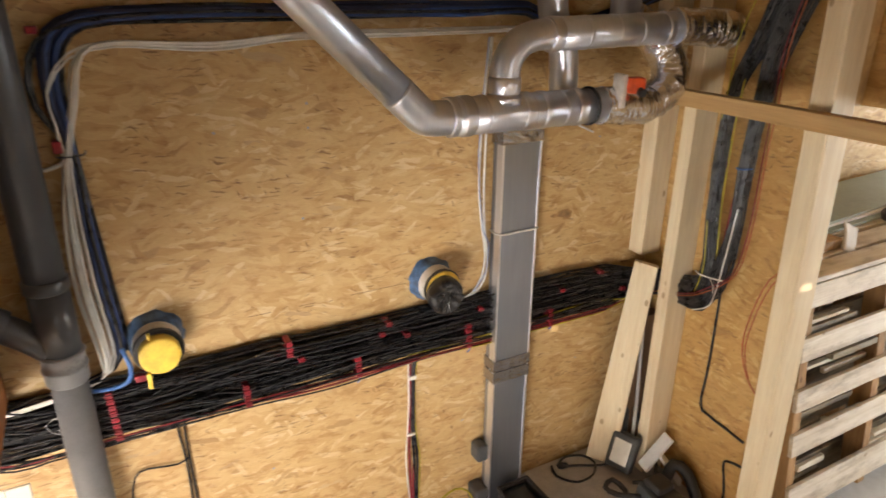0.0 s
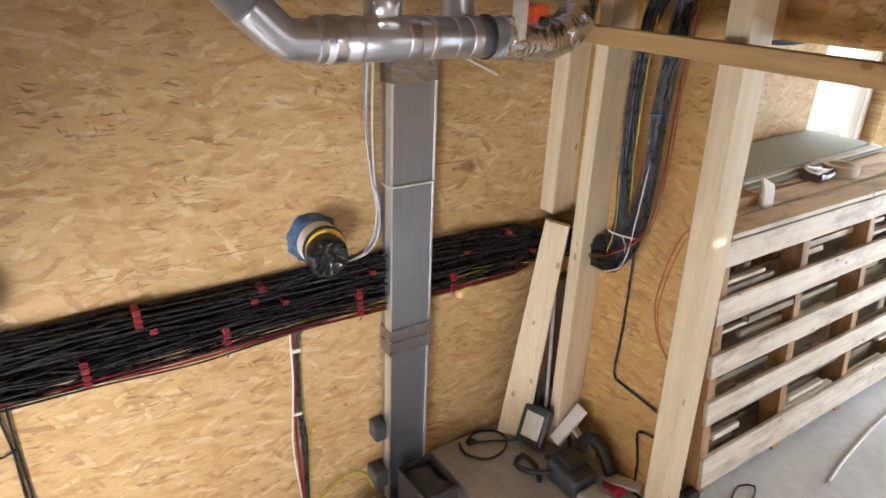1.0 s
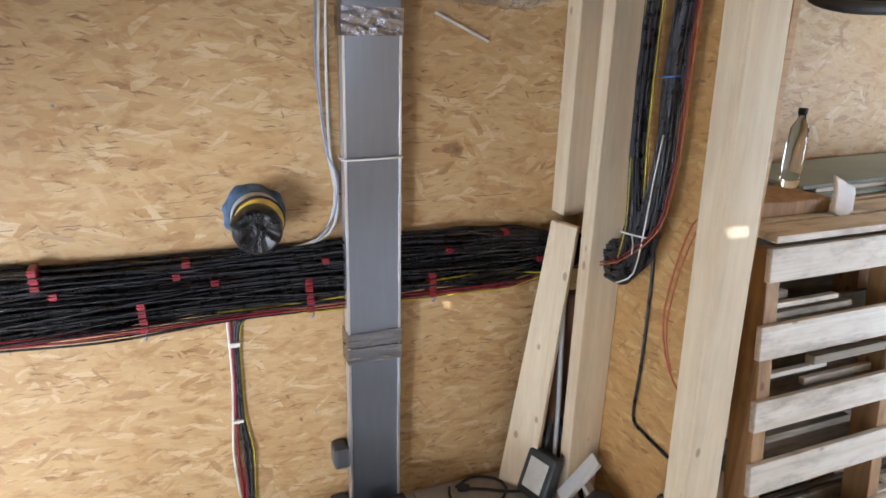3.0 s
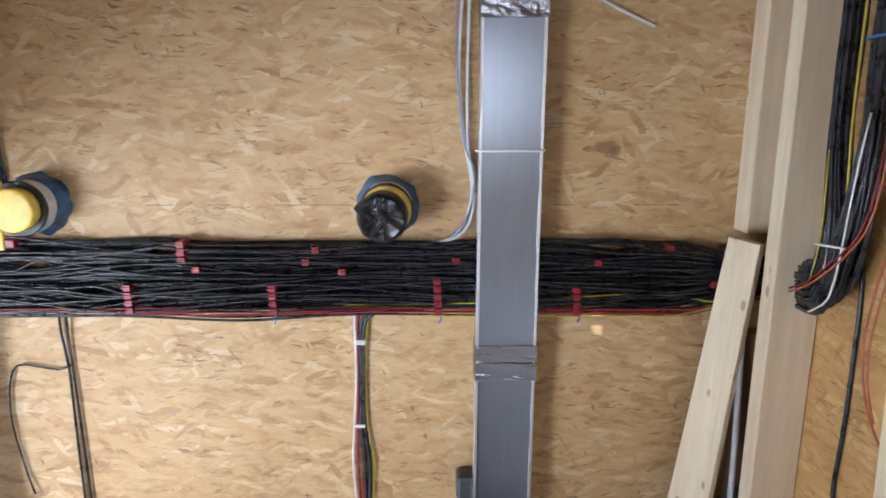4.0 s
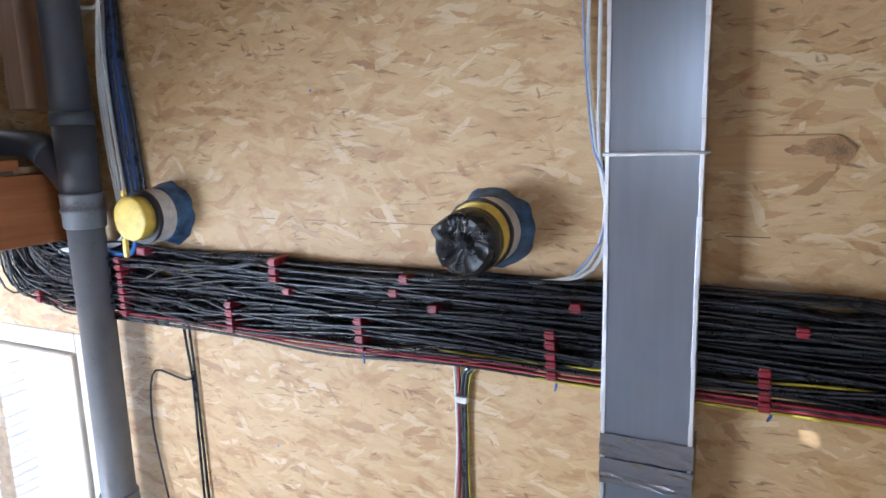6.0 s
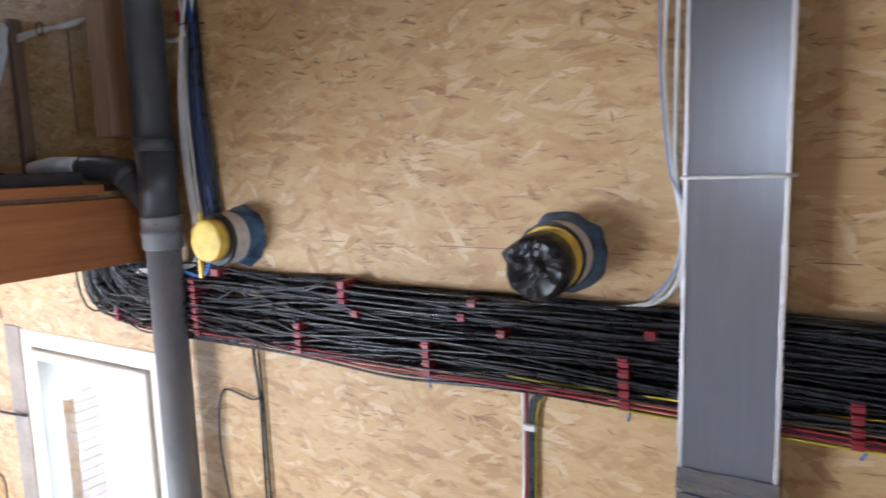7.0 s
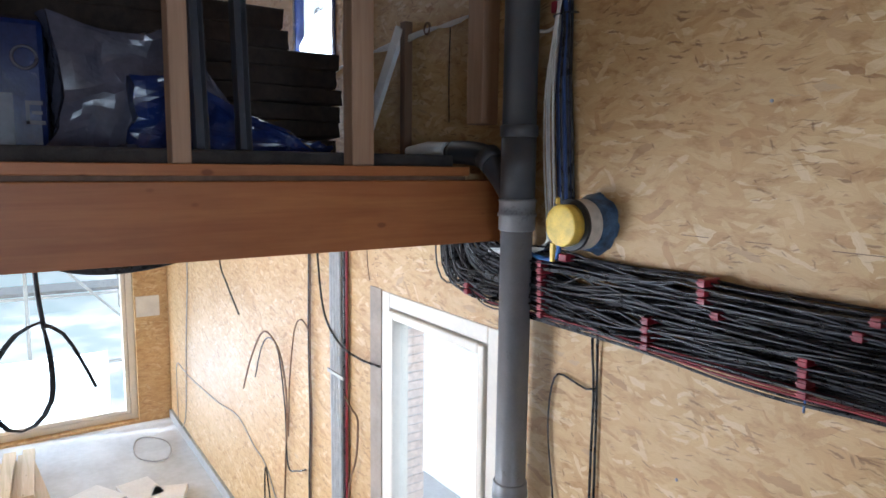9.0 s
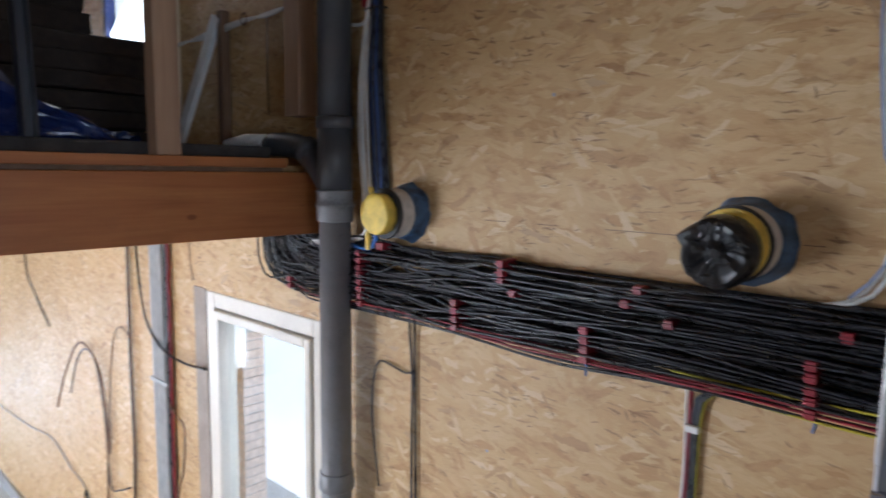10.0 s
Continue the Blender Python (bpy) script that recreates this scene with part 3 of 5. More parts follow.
bundle = thing("cable_bundle", (0, -0.03, 1.58), "wide flat bundle of black electric cables clamped along a board wall", "cables")
rng = random.Random(4)
ROWS_Z, LAYERS = 34, 4
for layer in range(LAYERS):
    for k in range(ROWS_Z):
        if layer == 3 and rng.random() < 0.45:
            continue
        u = k / (ROWS_Z - 1)
        z0, y0, s = 1.484 + 0.193 * u + (layer % 2) * 0.004, -0.008 - 0.0115 * layer - (0.0078 * (k % 3) + (0.012 if layer == 3 else 0) if layer > 1 else 0), rng.random() * 9
        amp = 0.0042 + 0.0037 * layer
        pts = []
        # the left end turns up under the loft floor
        bend = -1.34 - (1 - u) * 0.20 - rng.random() * 0.09
        pts += [(bend - 0.02, y0 - 0.02, 1.78 + rng.random() * 0.03), (bend, y0 - 0.02, z0 + 0.075 + 0.02 * u), (bend + 0.055, y0 - 0.01, z0 + 0.018)]
        x = bend + 0.15
        while x < 1.06:
            pinch = 1.0 if x > -1.1 else 0.9
            pts.append((x, y0 - 0.002 * rng.random(), parted(x, 1.582 + (z0 - 1.582) * pinch * (1.0 if x < 0.5 else 1.02) + wob(s, x, amp * (2.8 - 1.5 * min(1, max(0, (x + 0.8) / 1.0))))) - 0.008 * max(0, (x - 0.1))))
            x += 0.07
        # the right end passes behind an upright and rises in a loose bunch
        v = 1 - u
        oy, ox = (u - 0.5) * 2 + rng.uniform(-0.2, 0.2), rng.uniform(-1, 1)
        pts += [(1.17, -0.055 - 0.004 * layer, 1.575 + (z0 - 1.582) * 0.75), (1.255, -0.15 - 0.02 * v, 1.60 + (z0 - 1.582) * 0.6)]
        pts += [(1.24 + 0.025 * ox, -0.34 - 0.10 * v, 1.685 - 0.085 * v + 0.02 * ox)]
        oy2 = math.copysign(0.60, oy) + 0.42 * oy
        ox *= 0.75
        for zz, cy, wy, wx, cx in ((1.77, -0.455, 0.056, 0.03, 1.235), (1.98, -0.462, 0.070, 0.030, 1.235), (2.22, -0.455, 0.076, 0.030, 1.235), (2.50, -0.475, 0.078, 0.030, 1.23), (2.75, -0.56, 0.070, 0.035, 1.21), (3.05, -0.68, 0.085, 0.035, 1.19), (3.38, -0.84, 0.09, 0.035, 1.09)):
            pts.append((cx + wx * ox, cy + wy * (oy2 if 1.9 < zz < 2.6 else oy) + rng.uniform(-0.008, 0.008), zz))
        part("cable", tube_bm(pts, 0.0037, 5, 0.045), M_BLACK, bundle)
for k, (mat, zz, x0, label) in enumerate(((M_RED, 1.474, -1.5, "red cable"), (M_RED, 1.483, -1.48, "red cable"), (M_RED, 1.468, -0.6, "red cable"), (M_BLACK, 1.462, -1.5, ""), (M_BLACK, 1.470, -1.5, ""), (M_YELLOW, 1.462, 0.15, "yellow-green earth cable"), (M_YELLOW, 1.492, 0.08, "yellow-green earth cable"), (M_RED, 1.480, 0.1, "red cable"))):
    pts = [(x0 - 0.08, -0.04, 1.62 if x0 < -1 else zz), (x0, -0.045, 1.53 if x0 < -1 else zz)]
    x = x0 + 0.16
    sag = 0.0 if k in (0, 1, 2, 5, 6, 7, 8) else 1.0
    while x < 1.1:
        dip = -0.022 * sag * math.exp(-((x + 0.3) / 0.25) ** 2) - 0.012 * max(0, x - 0.2)
        pts.append((x, -0.060 - 0.004 * (k % 3), zz + 0.006 + wob(k * 1.7, x, 0.005) + dip + (0.03 * math.exp(-((x - 0.9) / 0.3) ** 2) if k == 6 else 0)))
        x += 0.1
    oy = rng.uniform(-1, 1)
    pts += [(1.17, -0.08, 1.50), (1.245, -0.17, 1.56), (1.235, -0.38, 1.63), (1.235, -0.455, 1.75), (1.235, -0.475 + 0.05 * oy, 2.1), (1.23, -0.49 + 0.06 * oy, 2.5), (1.21, -0.55 + 0.06 * oy, 2.75), (1.18, -0.68, 3.05), (1.09, -0.84, 3.38)]
    part("cable", tube_bm(pts, 0.0032, 5, 0.045), mat, bundle, label)
# stray strands in front of the rising bunch
for mat, label, pts in (
    (M_YELLOW, "yellow-green earth cable", [(1.205, -0.40, 1.66), (1.203, -0.425, 1.78), (1.21, -0.405, 1.95), (1.222, -0.378, 2.12), (1.222, -0.376, 2.28), (1.205, -0.40, 2.5), (1.18, -0.46, 2.8), (1.06, -0.84, 3.36)]),
    (M_WHITE, "white cable", [(1.21, -0.40, 1.575), (1.203, -0.445, 1.60), (1.20, -0.49, 1.64), (1.198, -0.512, 1.74), (1.198, -0.522, 1.85), (1.20, -0.53, 1.96), (1.212, -0.53, 2.07)]),
    (M_RED, "red cable", [(1.215, -0.30, 1.61), (1.20, -0.40, 1.655), (1.195, -0.48, 1.72), (1.195, -0.55, 1.78), (1.20, -0.585, 1.86), (1.205, -0.60, 2.05), (1.205, -0.598, 2.3), (1.20, -0.605, 2.5), (1.18, -0.63, 2.75), (1.06, -0.86, 3.36)]),
    (M_RUST, "orange-brown cable", [(1.215, -0.30, 1.60), (1.20, -0.40, 1.645), (1.195, -0.49, 1.71), (1.197, -0.56, 1.78), (1.202, -0.597, 1.86), (1.207, -0.612, 2.05), (1.207, -0.612, 2.3), (1.202, -0.62, 2.5), (1.18, -0.645, 2.75), (1.06, -0.88, 3.36)]),
):
    part("cable", tube_bm(pts, 0.0026, 5, 0.05), mat, bundle, label)
# loose tails at the left end: some run on under the loft floor, some curl back
for k in range(10):
    a, b = rng.random(), rng.random()
    pts = [(-1.22, -0.05 - 0.01 * a, 1.60 + 0.05 * b), (-1.36, -0.055 - 0.01 * b, 1.605 + 0.04 * b), (-1.52, -0.05, 1.635 + 0.03 * b), (-1.66, -0.045, 1.675 + 0.02 * a), (-1.80, -0.04 - 0.02 * a, 1.715)]
    part("cable", tube_bm(pts, 0.0042, 5, 0.04), M_BLACK, bundle)
for k in range(9):
    a, b = rng.random(), rng.random()
    pts = [(-1.10, -0.056, 1.52 + 0.12 * a), (-1.22, -0.062, 1.525 + 0.12 * a), (-1.33 - 0.06 * b, -0.07, 1.56 + 0.10 * a), (-1.40 - 0.07 * b, -0.07, 1.64 + 0.05 * a), (-1.42 - 0.08 * b, -0.06, 1.76)]
    part("cable", tube_bm(pts, 0.0042, 5, 0.04), M_BLACK, bundle)
for pts in ([(-1.13, -0.075, 1.60), (-1.17, -0.085, 1.64), (-1.23, -0.08, 1.61), (-1.19, -0.085, 1.57), (-1.15, -0.08, 1.62), (-1.12, -0.085, 1.65)], [(-1.16, -0.08, 1.55), (-1.20, -0.09, 1.59), (-1.15, -0.085, 1.61), (-1.21, -0.08, 1.63)]):
    part("wire", tube_bm(pts, 0.0015, 4, 0.03), M_GREYC, bundle, "thin pale tangled wire")
# white tie round the bunch
part("tie", tube_bm([(1.21, -0.385, 1.752), (1.186, -0.43, 1.757), (1.184, -0.50, 1.765), (1.2, -0.53, 1.765)], 0.003, 5), M_WHITE, bundle, "white cable tie")
part("tie", tube_bm([(1.185, -0.48, 1.76), (1.16, -0.52, 1.745), (1.15, -0.53, 1.72)], 0.002, 5), M_WHITE, bundle, "white cable tie end")
part("tie", tube_bm([(1.225, -0.485, 2.225), (1.2, -0.50, 2.228), (1.198, -0.53, 2.23), (1.225, -0.552, 2.235)], 0.003, 5), M_LBLUE, bundle, "blue cable tie")
keep_place(bundle)


def clamp(x, z, n, tip=0.0):
    """A column of n small red plastic clamps over the cables."""
    ob = thing("cable_clamp", (x, -0.03, z), "red plastic cable clamp over black cables" if n == 1 else "column of red plastic cable clamps over black cables", "clamp", "cable clamps")
    for i in range(n):
        zz = z + i * 0.0235
        bm = bmesh.new()
        bm_box(bm, (x - 0.0105 + tip * i, -0.074, zz - 0.0105), (x + 0.0115 + tip * i, -0.010, zz + 0.0105), 0.003)
        bm_box(bm, (x - 0.012 + tip * i, -0.0765, zz - 0.003), (x + 0.012 + tip * i, -0.072, zz + 0.003), 0.001)
        part("clip", bm, M_RED, ob)
    keep_place(ob)


for x, z, n in ((-1.04, 1.492, 8), (-0.624, 1.485, 4), (-0.205, 1.48, 4), (0.285, 1.475, 5), (0.705, 1.47, 4), (-0.462, 1.637, 3), (-0.075, 1.666, 1), (-0.105, 1.63, 1), (-0.423, 1.61, 1), (0.0, 1.60, 1), (0.336, 1.633, 1), (0.761, 1.624, 1), (0.977, 1.666, 1), (1.122, 1.556, 1), (-1.44, 1.50, 2)):
    clamp(x, z, n, -0.001 if n > 1 else 0)

for x in (-0.205, 0.29, 0.715):
    place("cable_tie", tube_bm([(x, -0.05, 1.475), (x + 0.004, -0.062, 1.455), (x - 0.002, -0.05, 1.435)], 0.0028, 5), M_LBLUE, "blue cable tie end hanging below cables", "tie", "", "blue ties")

# vertical cables left, turning along the top of the wall
riser = thing("cable_riser", (-1.01, -0.03, 1.72), "loose white and dark blue cables rising up a board wall", "cables")
rng = random.Random(9)
for k in range(32):
    white = k >= 18
    mat = M_WHITE if white else (M_BLACK if k % 3 == 0 else M_MIDBLUE if k % 3 == 1 and k > 7 else M_BLUE)
    u = rng.random()
    # below the tie the white cables lie beside the dark ones, above it they cross over
    dx = (-0.055 + 0.05 * u) if white else (-0.008 + 0.042 * u)
    up = (0.030 + 0.025 * u) if white else (-0.024 + 0.055 * u)
    y = -0.012 - 0.028 * rng.random() - (0.014 if white else 0)
    zt = 2.745 - 0.045 * (u if not white else 0.75 + 0.4 * rng.random()) + (0.05 if not white else 0)
    loose = 0.045 + 0.02 * u if k in (6, 9, 21, 25) else 0.0
    pts = [(-1.32, y - 0.01, 1.655 + 0.02 * u), (-1.18, y - 0.01, 1.67 + 0.02 * u), (-1.06, y, 1.70 + 0.01 * u), (-1.0 + dx, y, 1.78), (-1.012 + dx * 1.25, y, 2.0), (-1.018 + dx * 1.0, y - 0.006, 2.22), (-1.012 + dx * 0.45, y, 2.42), (-1.024 + up * 0.9 - loose, y, 2.56), (-1.016 + up - loose, y, zt - 0.085), (-0.97 + up * 0.6 - loose * 0.5, y, zt - 0.015), (-0.86, y, zt + 0.012)]
    x = -0.6
    while x < 0.5:
        pts.append((x, y, zt + 0.018 + wob(k, x, 0.008) - (0.028 * math.exp(-((x + 0.7) / 0.2) ** 2) if white else 0)))
        x += 0.22
    pts += [(0.52, y, zt + 0.02), (0.62, y, zt - 0.02), (0.80, y, zt - 0.03 - 0.02 * u), (1.05, y, zt + 0.03), (1.13, -0.10, zt + 0.08)]
    part("cable", tube_bm(pts, 0.003 if white else 0.0058, 5, 0.05), mat, riser, "white cable" if white else "dark cable")
part("tie", tube_bm([(-1.05, -0.01, 2.415), (-1.04, -0.05, 2.42), (-0.985, -0.05, 2.422), (-0.975, -0.01, 2.425)], 0.003, 5), M_BLACK, riser)
part("tie", tube_bm([(-1.02, -0.03, 2.41), (-1.08, -0.03, 2.385), (-1.17, -0.02, 2.40)], 0.006, 5), M_WHITE, riser, "pale cable end")
part("clip", box_bm((-1.055, -0.05, 2.43), (-1.03, -0.01, 2.465), 0.004), M_RED, riser)
part("clip", box_bm((-1.06, -0.05, 2.745), (-1.03, -0.01, 2.765), 0.004), M_RED, riser)
part("clip", box_bm((-0.965, -0.07, 1.675), (-0.93, -0.03, 1.70), 0.004), M_RED, riser)
part("loop", tube_bm([(-0.985, -0.05, 1.80), (-0.97, -0.06, 1.73), (-0.985, -0.06, 1.685), (-1.04, -0.055, 1.67), (-1.12, -0.05, 1.68)], 0.008, 6), M_LBLUE, riser, "blue cable")
keep_place(riser)


def wall_cable(pts, r, mat, label, seg=6):
    return place("wall_cable", tube_bm(pts, r, seg, 0.04), mat, label, "cable", "", "loose wall cables")


wall_cable([(0.372, -0.012, 2.70), (0.352, -0.012, 2.4), (0.345, -0.012, 2.15), (0.365, -0.014, 1.96), (0.385, -0.012, 1.85), (0.37, -0.012, 1.75), (0.32, -0.02, 1.69), (0.24, -0.03, 1.675)], 0.0045, M_WHITE, "white cable running down a board wall beside a duct")
wall_cable([(0.383, -0.012, 2.70), (0.372, -0.012, 2.4), (0.368, -0.012, 2.15), (0.372, -0.02, 1.96), (0.392, -0.02, 1.84), (0.38, -0.02, 1.74), (0.33, -0.02, 1.688), (0.22, -0.03, 1.672)], 0.0045, M_WHITE, "white cable running down a board wall beside a duct")
wall_cable([(0.365, -0.02, 2.70), (0.340, -0.02, 2.4), (0.337, -0.02, 2.2), (0.362, -0.026, 1.96), (0.392, -0.026, 1.90), (0.378, -0.026, 1.77), (0.325, -0.026, 1.70)], 0.0026, M_PALEBLUE, "thin pale blue cable running down a board wall beside a duct")
wall_cable([(0.378, -0.012, 1.94), (0.385, -0.012, 1.87), (0.40, -0.012, 1.83)], 0.003, M_BLACK, "short black wire end on a board wall")
for dx, r, mat, zb, what in ((-0.022, 0.0038, M_WHITE, 0.45, "white"), (-0.012, 0.005, M_RED, 0.9, "red"), (0.002, 0.006, M_BLACK, 0.4, "black"), (0.012, 0.006, M_BLACK, 0.42, "black"), (0.020, 0.0025, M_YELLOW, 0.42, "yellow-green")):
    side = 0.0 if dx < 0 else 0.11
    wall_cable([(0.055 + dx + side * 1.6, -0.04, 1.475), (0.055 + dx + side * 0.55, -0.03, 1.463), (0.05 + dx, -0.014, 1.43), (0.045 + dx * 0.7, -0.012, 1.25), (0.042 + dx * 1.0, -0.012, 1.08), (0.048 + dx * 1.6, -0.012, 0.95), (0.05 + dx * 1.3, -0.012, 0.8), (0.055 + dx * 0.8, -0.012, 0.62), (0.06 + dx, -0.012, zb)], r, mat, what + " cable hanging from the bundle down a board wall")
place("wire_clip", box_bm((0.03, -0.026, 1.355), (0.062, -0.004, 1.372), 0.003), M_WHITE, "small white cable clip on a board wall", "clip")
place("wire_clip", box_bm((0.02, -0.024, 1.075), (0.055, -0.004, 1.087), 0.003), M_WHITE, "small white cable clip on a board wall", "clip")
for dx in (-0.012, 0.008):
    wall_cable([(-0.845 + dx, -0.02, 1.475), (-0.85 + dx, -0.012, 1.40), (-0.845 + dx * 0.6, -0.01, 1.29), (-0.843 + dx * 0.8, -0.01, 1.1), (-0.84 + dx, -0.01, 0.8), (-0.835 + dx, -0.01, 0.3)], 0.0042, M_BLACK, "black cable hanging from the bundle down a board wall")
wall_cable([(-0.845, -0.012, 1.295), (-0.88, -0.012, 1.28), (-0.95, -0.012, 1.292), (-1.005, -0.012, 1.295), (-1.035, -0.012, 1.24), (-1.045, -0.012, 1.1), (-1.02, -0.012, 0.92), (-1.0, -0.02, 0.86)], 0.0034, M_BLACK, "black cable branching off across a board wall")

# ---- vent stubs in the wall ----


def lathe_y(bm, prof, cx, cz, seg=32, jitter=0.0, rnd=None, cap=True, drift=(0, 0)):
    """Rings of (y, radius) round an axis along y, drifting sideways by drift per metre."""
    rings = []
    for y, r in prof:
        ring = []
        for k in range(seg):
            a = 2 * math.pi * k / seg
            rr = r * (1 + (rnd.uniform(-jitter, jitter) if rnd else 0))
            ring.append(bm.verts.new((cx + drift[0] * y + rr * math.cos(a), y, cz + drift[1] * y + rr * math.sin(a))))
        rings.append(ring)
    for a, b in zip(rings, rings[1:]):
        for k in range(seg):
            f = bm.faces.new((a[k], a[(k + 1) % seg], b[(k + 1) % seg], b[k]))
            f.smooth = True
    if cap:
        bm.faces.new(rings[-1])
        bm.faces.new(rings[0][::-1])
    return bm


def vent(cx, cz, cap_mat, label, yellow):
    rnd = random.Random(int(cx * 100) + 50)
    ob = thing("vent_stub", (cx, 0, cz), label, "vent", "wall vents")
    seg = 40
    collar = lathe_y(bmesh.new(), ((-0.0005, 0.093), (-0.003, 0.091), (-0.010, 0.088), (-0.022, 0.084), (-0.036, 0.079), (-0.048, 0.0762)), cx, cz, seg)
    petals = 7 if not yellow else 13
    for v in collar.verts:
        a = math.atan2(v.co.z - cz, v.co.x - cx)
        out = max(0.0, 1 + v.co.y / 0.048)
        f = 1 + out * (0.022 * math.cos(petals * a + 2.0 * math.sin(2 * a)) + 0.09 * noise.noise(Vector((3 * math.cos(a), 3 * math.sin(a), cx * 9))))
        v.co.x, v.co.z = cx + (v.co.x - cx) * f, cz + (v.co.z - cz) * f
        v.co.y -= 0.004 * out * abs(noise.noise(v.co * 60))
    part("tape_collar", collar, M_BTAPE, ob, "crumpled blue airtight tape")
    prof = [(0.0, 0.075)]
    y = -0.02
    while y > -0.100:
        prof += [(y, 0.0755), (y - 0.004, 0.0742 if yellow else 0.0752), (y - 0.008, 0.0755)]
        y -= 0.012
    part("sleeve", lathe_y(bmesh.new(), prof, cx, cz, 36), M_SLEEVE, ob, "ribbed grey insulating sleeve")
    part("rubber_ring", lathe_y(bmesh.new(), ((-0.096, 0.072), (-0.098, 0.077), (-0.106, 0.0775), (-0.110, 0.0755)), cx, cz, 36, 0.012, rnd), M_RUBBER, ob)
    if yellow:
        bm = lathe_y(bmesh.new(), ((-0.104, 0.061), (-0.130, 0.062), (-0.143, 0.0615), (-0.146, 0.0605), (-0.1475, 0.0575), (-0.148, 0.05), (-0.1475, 0.03), (-0.148, 0.012)), cx, cz, 36, 0.015, rnd)
        part("cap", bm, cap_mat, ob, "crumpled yellow plastic cap")
        part("cap_tail", box_bm((cx - 0.048, -0.140, cz - 0.112), (cx - 0.034, -0.128, cz - 0.055), 0.003), cap_mat, ob, "yellow plastic tail")
        part("cap_knot", box_bm((cx - 0.03, -0.142, cz + 0.060), (cx - 0.020, -0.128, cz + 0.080), 0.003), cap_mat, ob)
    else:
        part("yellow_band", lathe_y(bmesh.new(), ((-0.104, 0.066), (-0.107, 0.0715), (-0.117, 0.0715), (-0.120, 0.069)), cx, cz, 36, 0.006, rnd), M_CAP, ob, "yellow plastic band")
        bm = lathe_y(bmesh.new(), ((-0.112, 0.062), (-0.118, 0.069), (-0.132, 0.071), (-0.148, 0.072), (-0.160, 0.070), (-0.170, 0.066), (-0.177, 0.058), (-0.176, 0.048), (-0.171, 0.036), (-0.168, 0.024), (-0.172, 0.010)), cx, cz, 56, 0.0, rnd, True, (0.06, 0.08))
        for v in bm.verts:
            a = math.atan2(v.co.z - cz, v.co.x - cx)
            deep = min(1.0, max(0.0, (-0.125 - v.co.y) / 0.045))
            crease = abs(math.sin(6.5 * a + 9 * v.co.y / 0.17 + 1.3 * math.sin(3 * a)))
            v.co += noise.noise_vector(v.co * 38) * 0.0045 * deep
            v.co.y += deep * 0.0045 * (crease - 0.6)
            # the gathered corner of the bag
            spike = math.exp(-((a - math.pi * 0.92) / 0.22) ** 2) * deep
            v.co.x -= 0.016 * spike
        for f in bm.faces:
            f.smooth = False
        part("bag", bm, cap_mat, ob, "crumpled black plastic film")
    keep_place(ob)


vent(0.135, 1.79, M_BAG, "round wall vent stub with blue tape, wrapped in black film", False)
vent(-0.882, 1.795, M_CAP, "round wall vent stub with blue tape and yellow cap", True)

# ---- drain pipe ----
drain = thing("drain_pipe", (-1.14, -0.09, LOW), "grey plastic drain pipe with a side branch by a wall", "pipe")
PX, PY = -1.14, -0.09
bm = bmesh.new()
bm_tube(bm, [(PX, PY, LOW), (PX, PY, 1.79)], 0.0525, 28)
part("pipe", bm, M_PIPE_L, drain, "lighter grey lower pipe")
bm = bmesh.new()
bm_tube(bm, [(PX, PY, z) for z in (1.755, 1.76, 1.80, 1.803, 1.812, 1.815, 1.85, 1.853, 1.86)], [0.056, 0.060, 0.060, 0.064, 0.064, 0.060, 0.060, 0.064, 0.058], 28)
part("socket", bm, M_PIPE_L, drain)
bm = bmesh.new()
bm_tube(bm, [(PX, PY, 1.85), (PX, PY, 2.06)], 0.0565, 28)
bm_tube(bm, [(PX, PY, 2.055), (PX, PY, 2.06), (PX, PY, 2.09), (PX, PY, 2.095)], [0.056, 0.0615, 0.0615, 0.056], 28)
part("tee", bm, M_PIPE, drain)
bm = bmesh.new()
bm_tube(bm, smooth_path([(PX, PY, 1.84), (PX - 0.08, PY, 1.925), (PX - 0.17, PY, 1.99), (PX - 0.26, PY, 2.008), (PX - 0.36, PY, 2.012)], 0.02), 0.042, 24)
bm_tube(bm, [(PX - 0.125, PY, 1.968), (PX - 0.165, PY, 1.998)], 0.047, 24)
bm_tube(bm, [(PX - 0.34, PY, 2.012), (PX - 0.62, PY, 2.012)], 0.030, 24)
part("branch", bm, M_PIPE, drain)
part("branch_end", tube_bm([(PX - 0.39, PY - 0.012, 2.022), (PX - 0.52, PY - 0.012, 2.024), (PX - 0.66, PY - 0.012, 2.016)], [0.028, 0.030, 0.022], 20), M_WHITE, drain, "taped white pipe end")
bm = bmesh.new()
bm_tube(bm, [(PX, PY, 2.09), (PX, PY, TOP)], 0.055, 28)
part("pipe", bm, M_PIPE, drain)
bm = bmesh.new()
bm_tube(bm, [(PX, PY, z) for z in (0.83, 0.835, 0.86, 0.865, 0.89, 0.895)], [0.056, 0.0615, 0.0615, 0.059, 0.059, 0.056], 28)
part("socket", bm, M_PIPE_L, drain)
keep_place(drain)

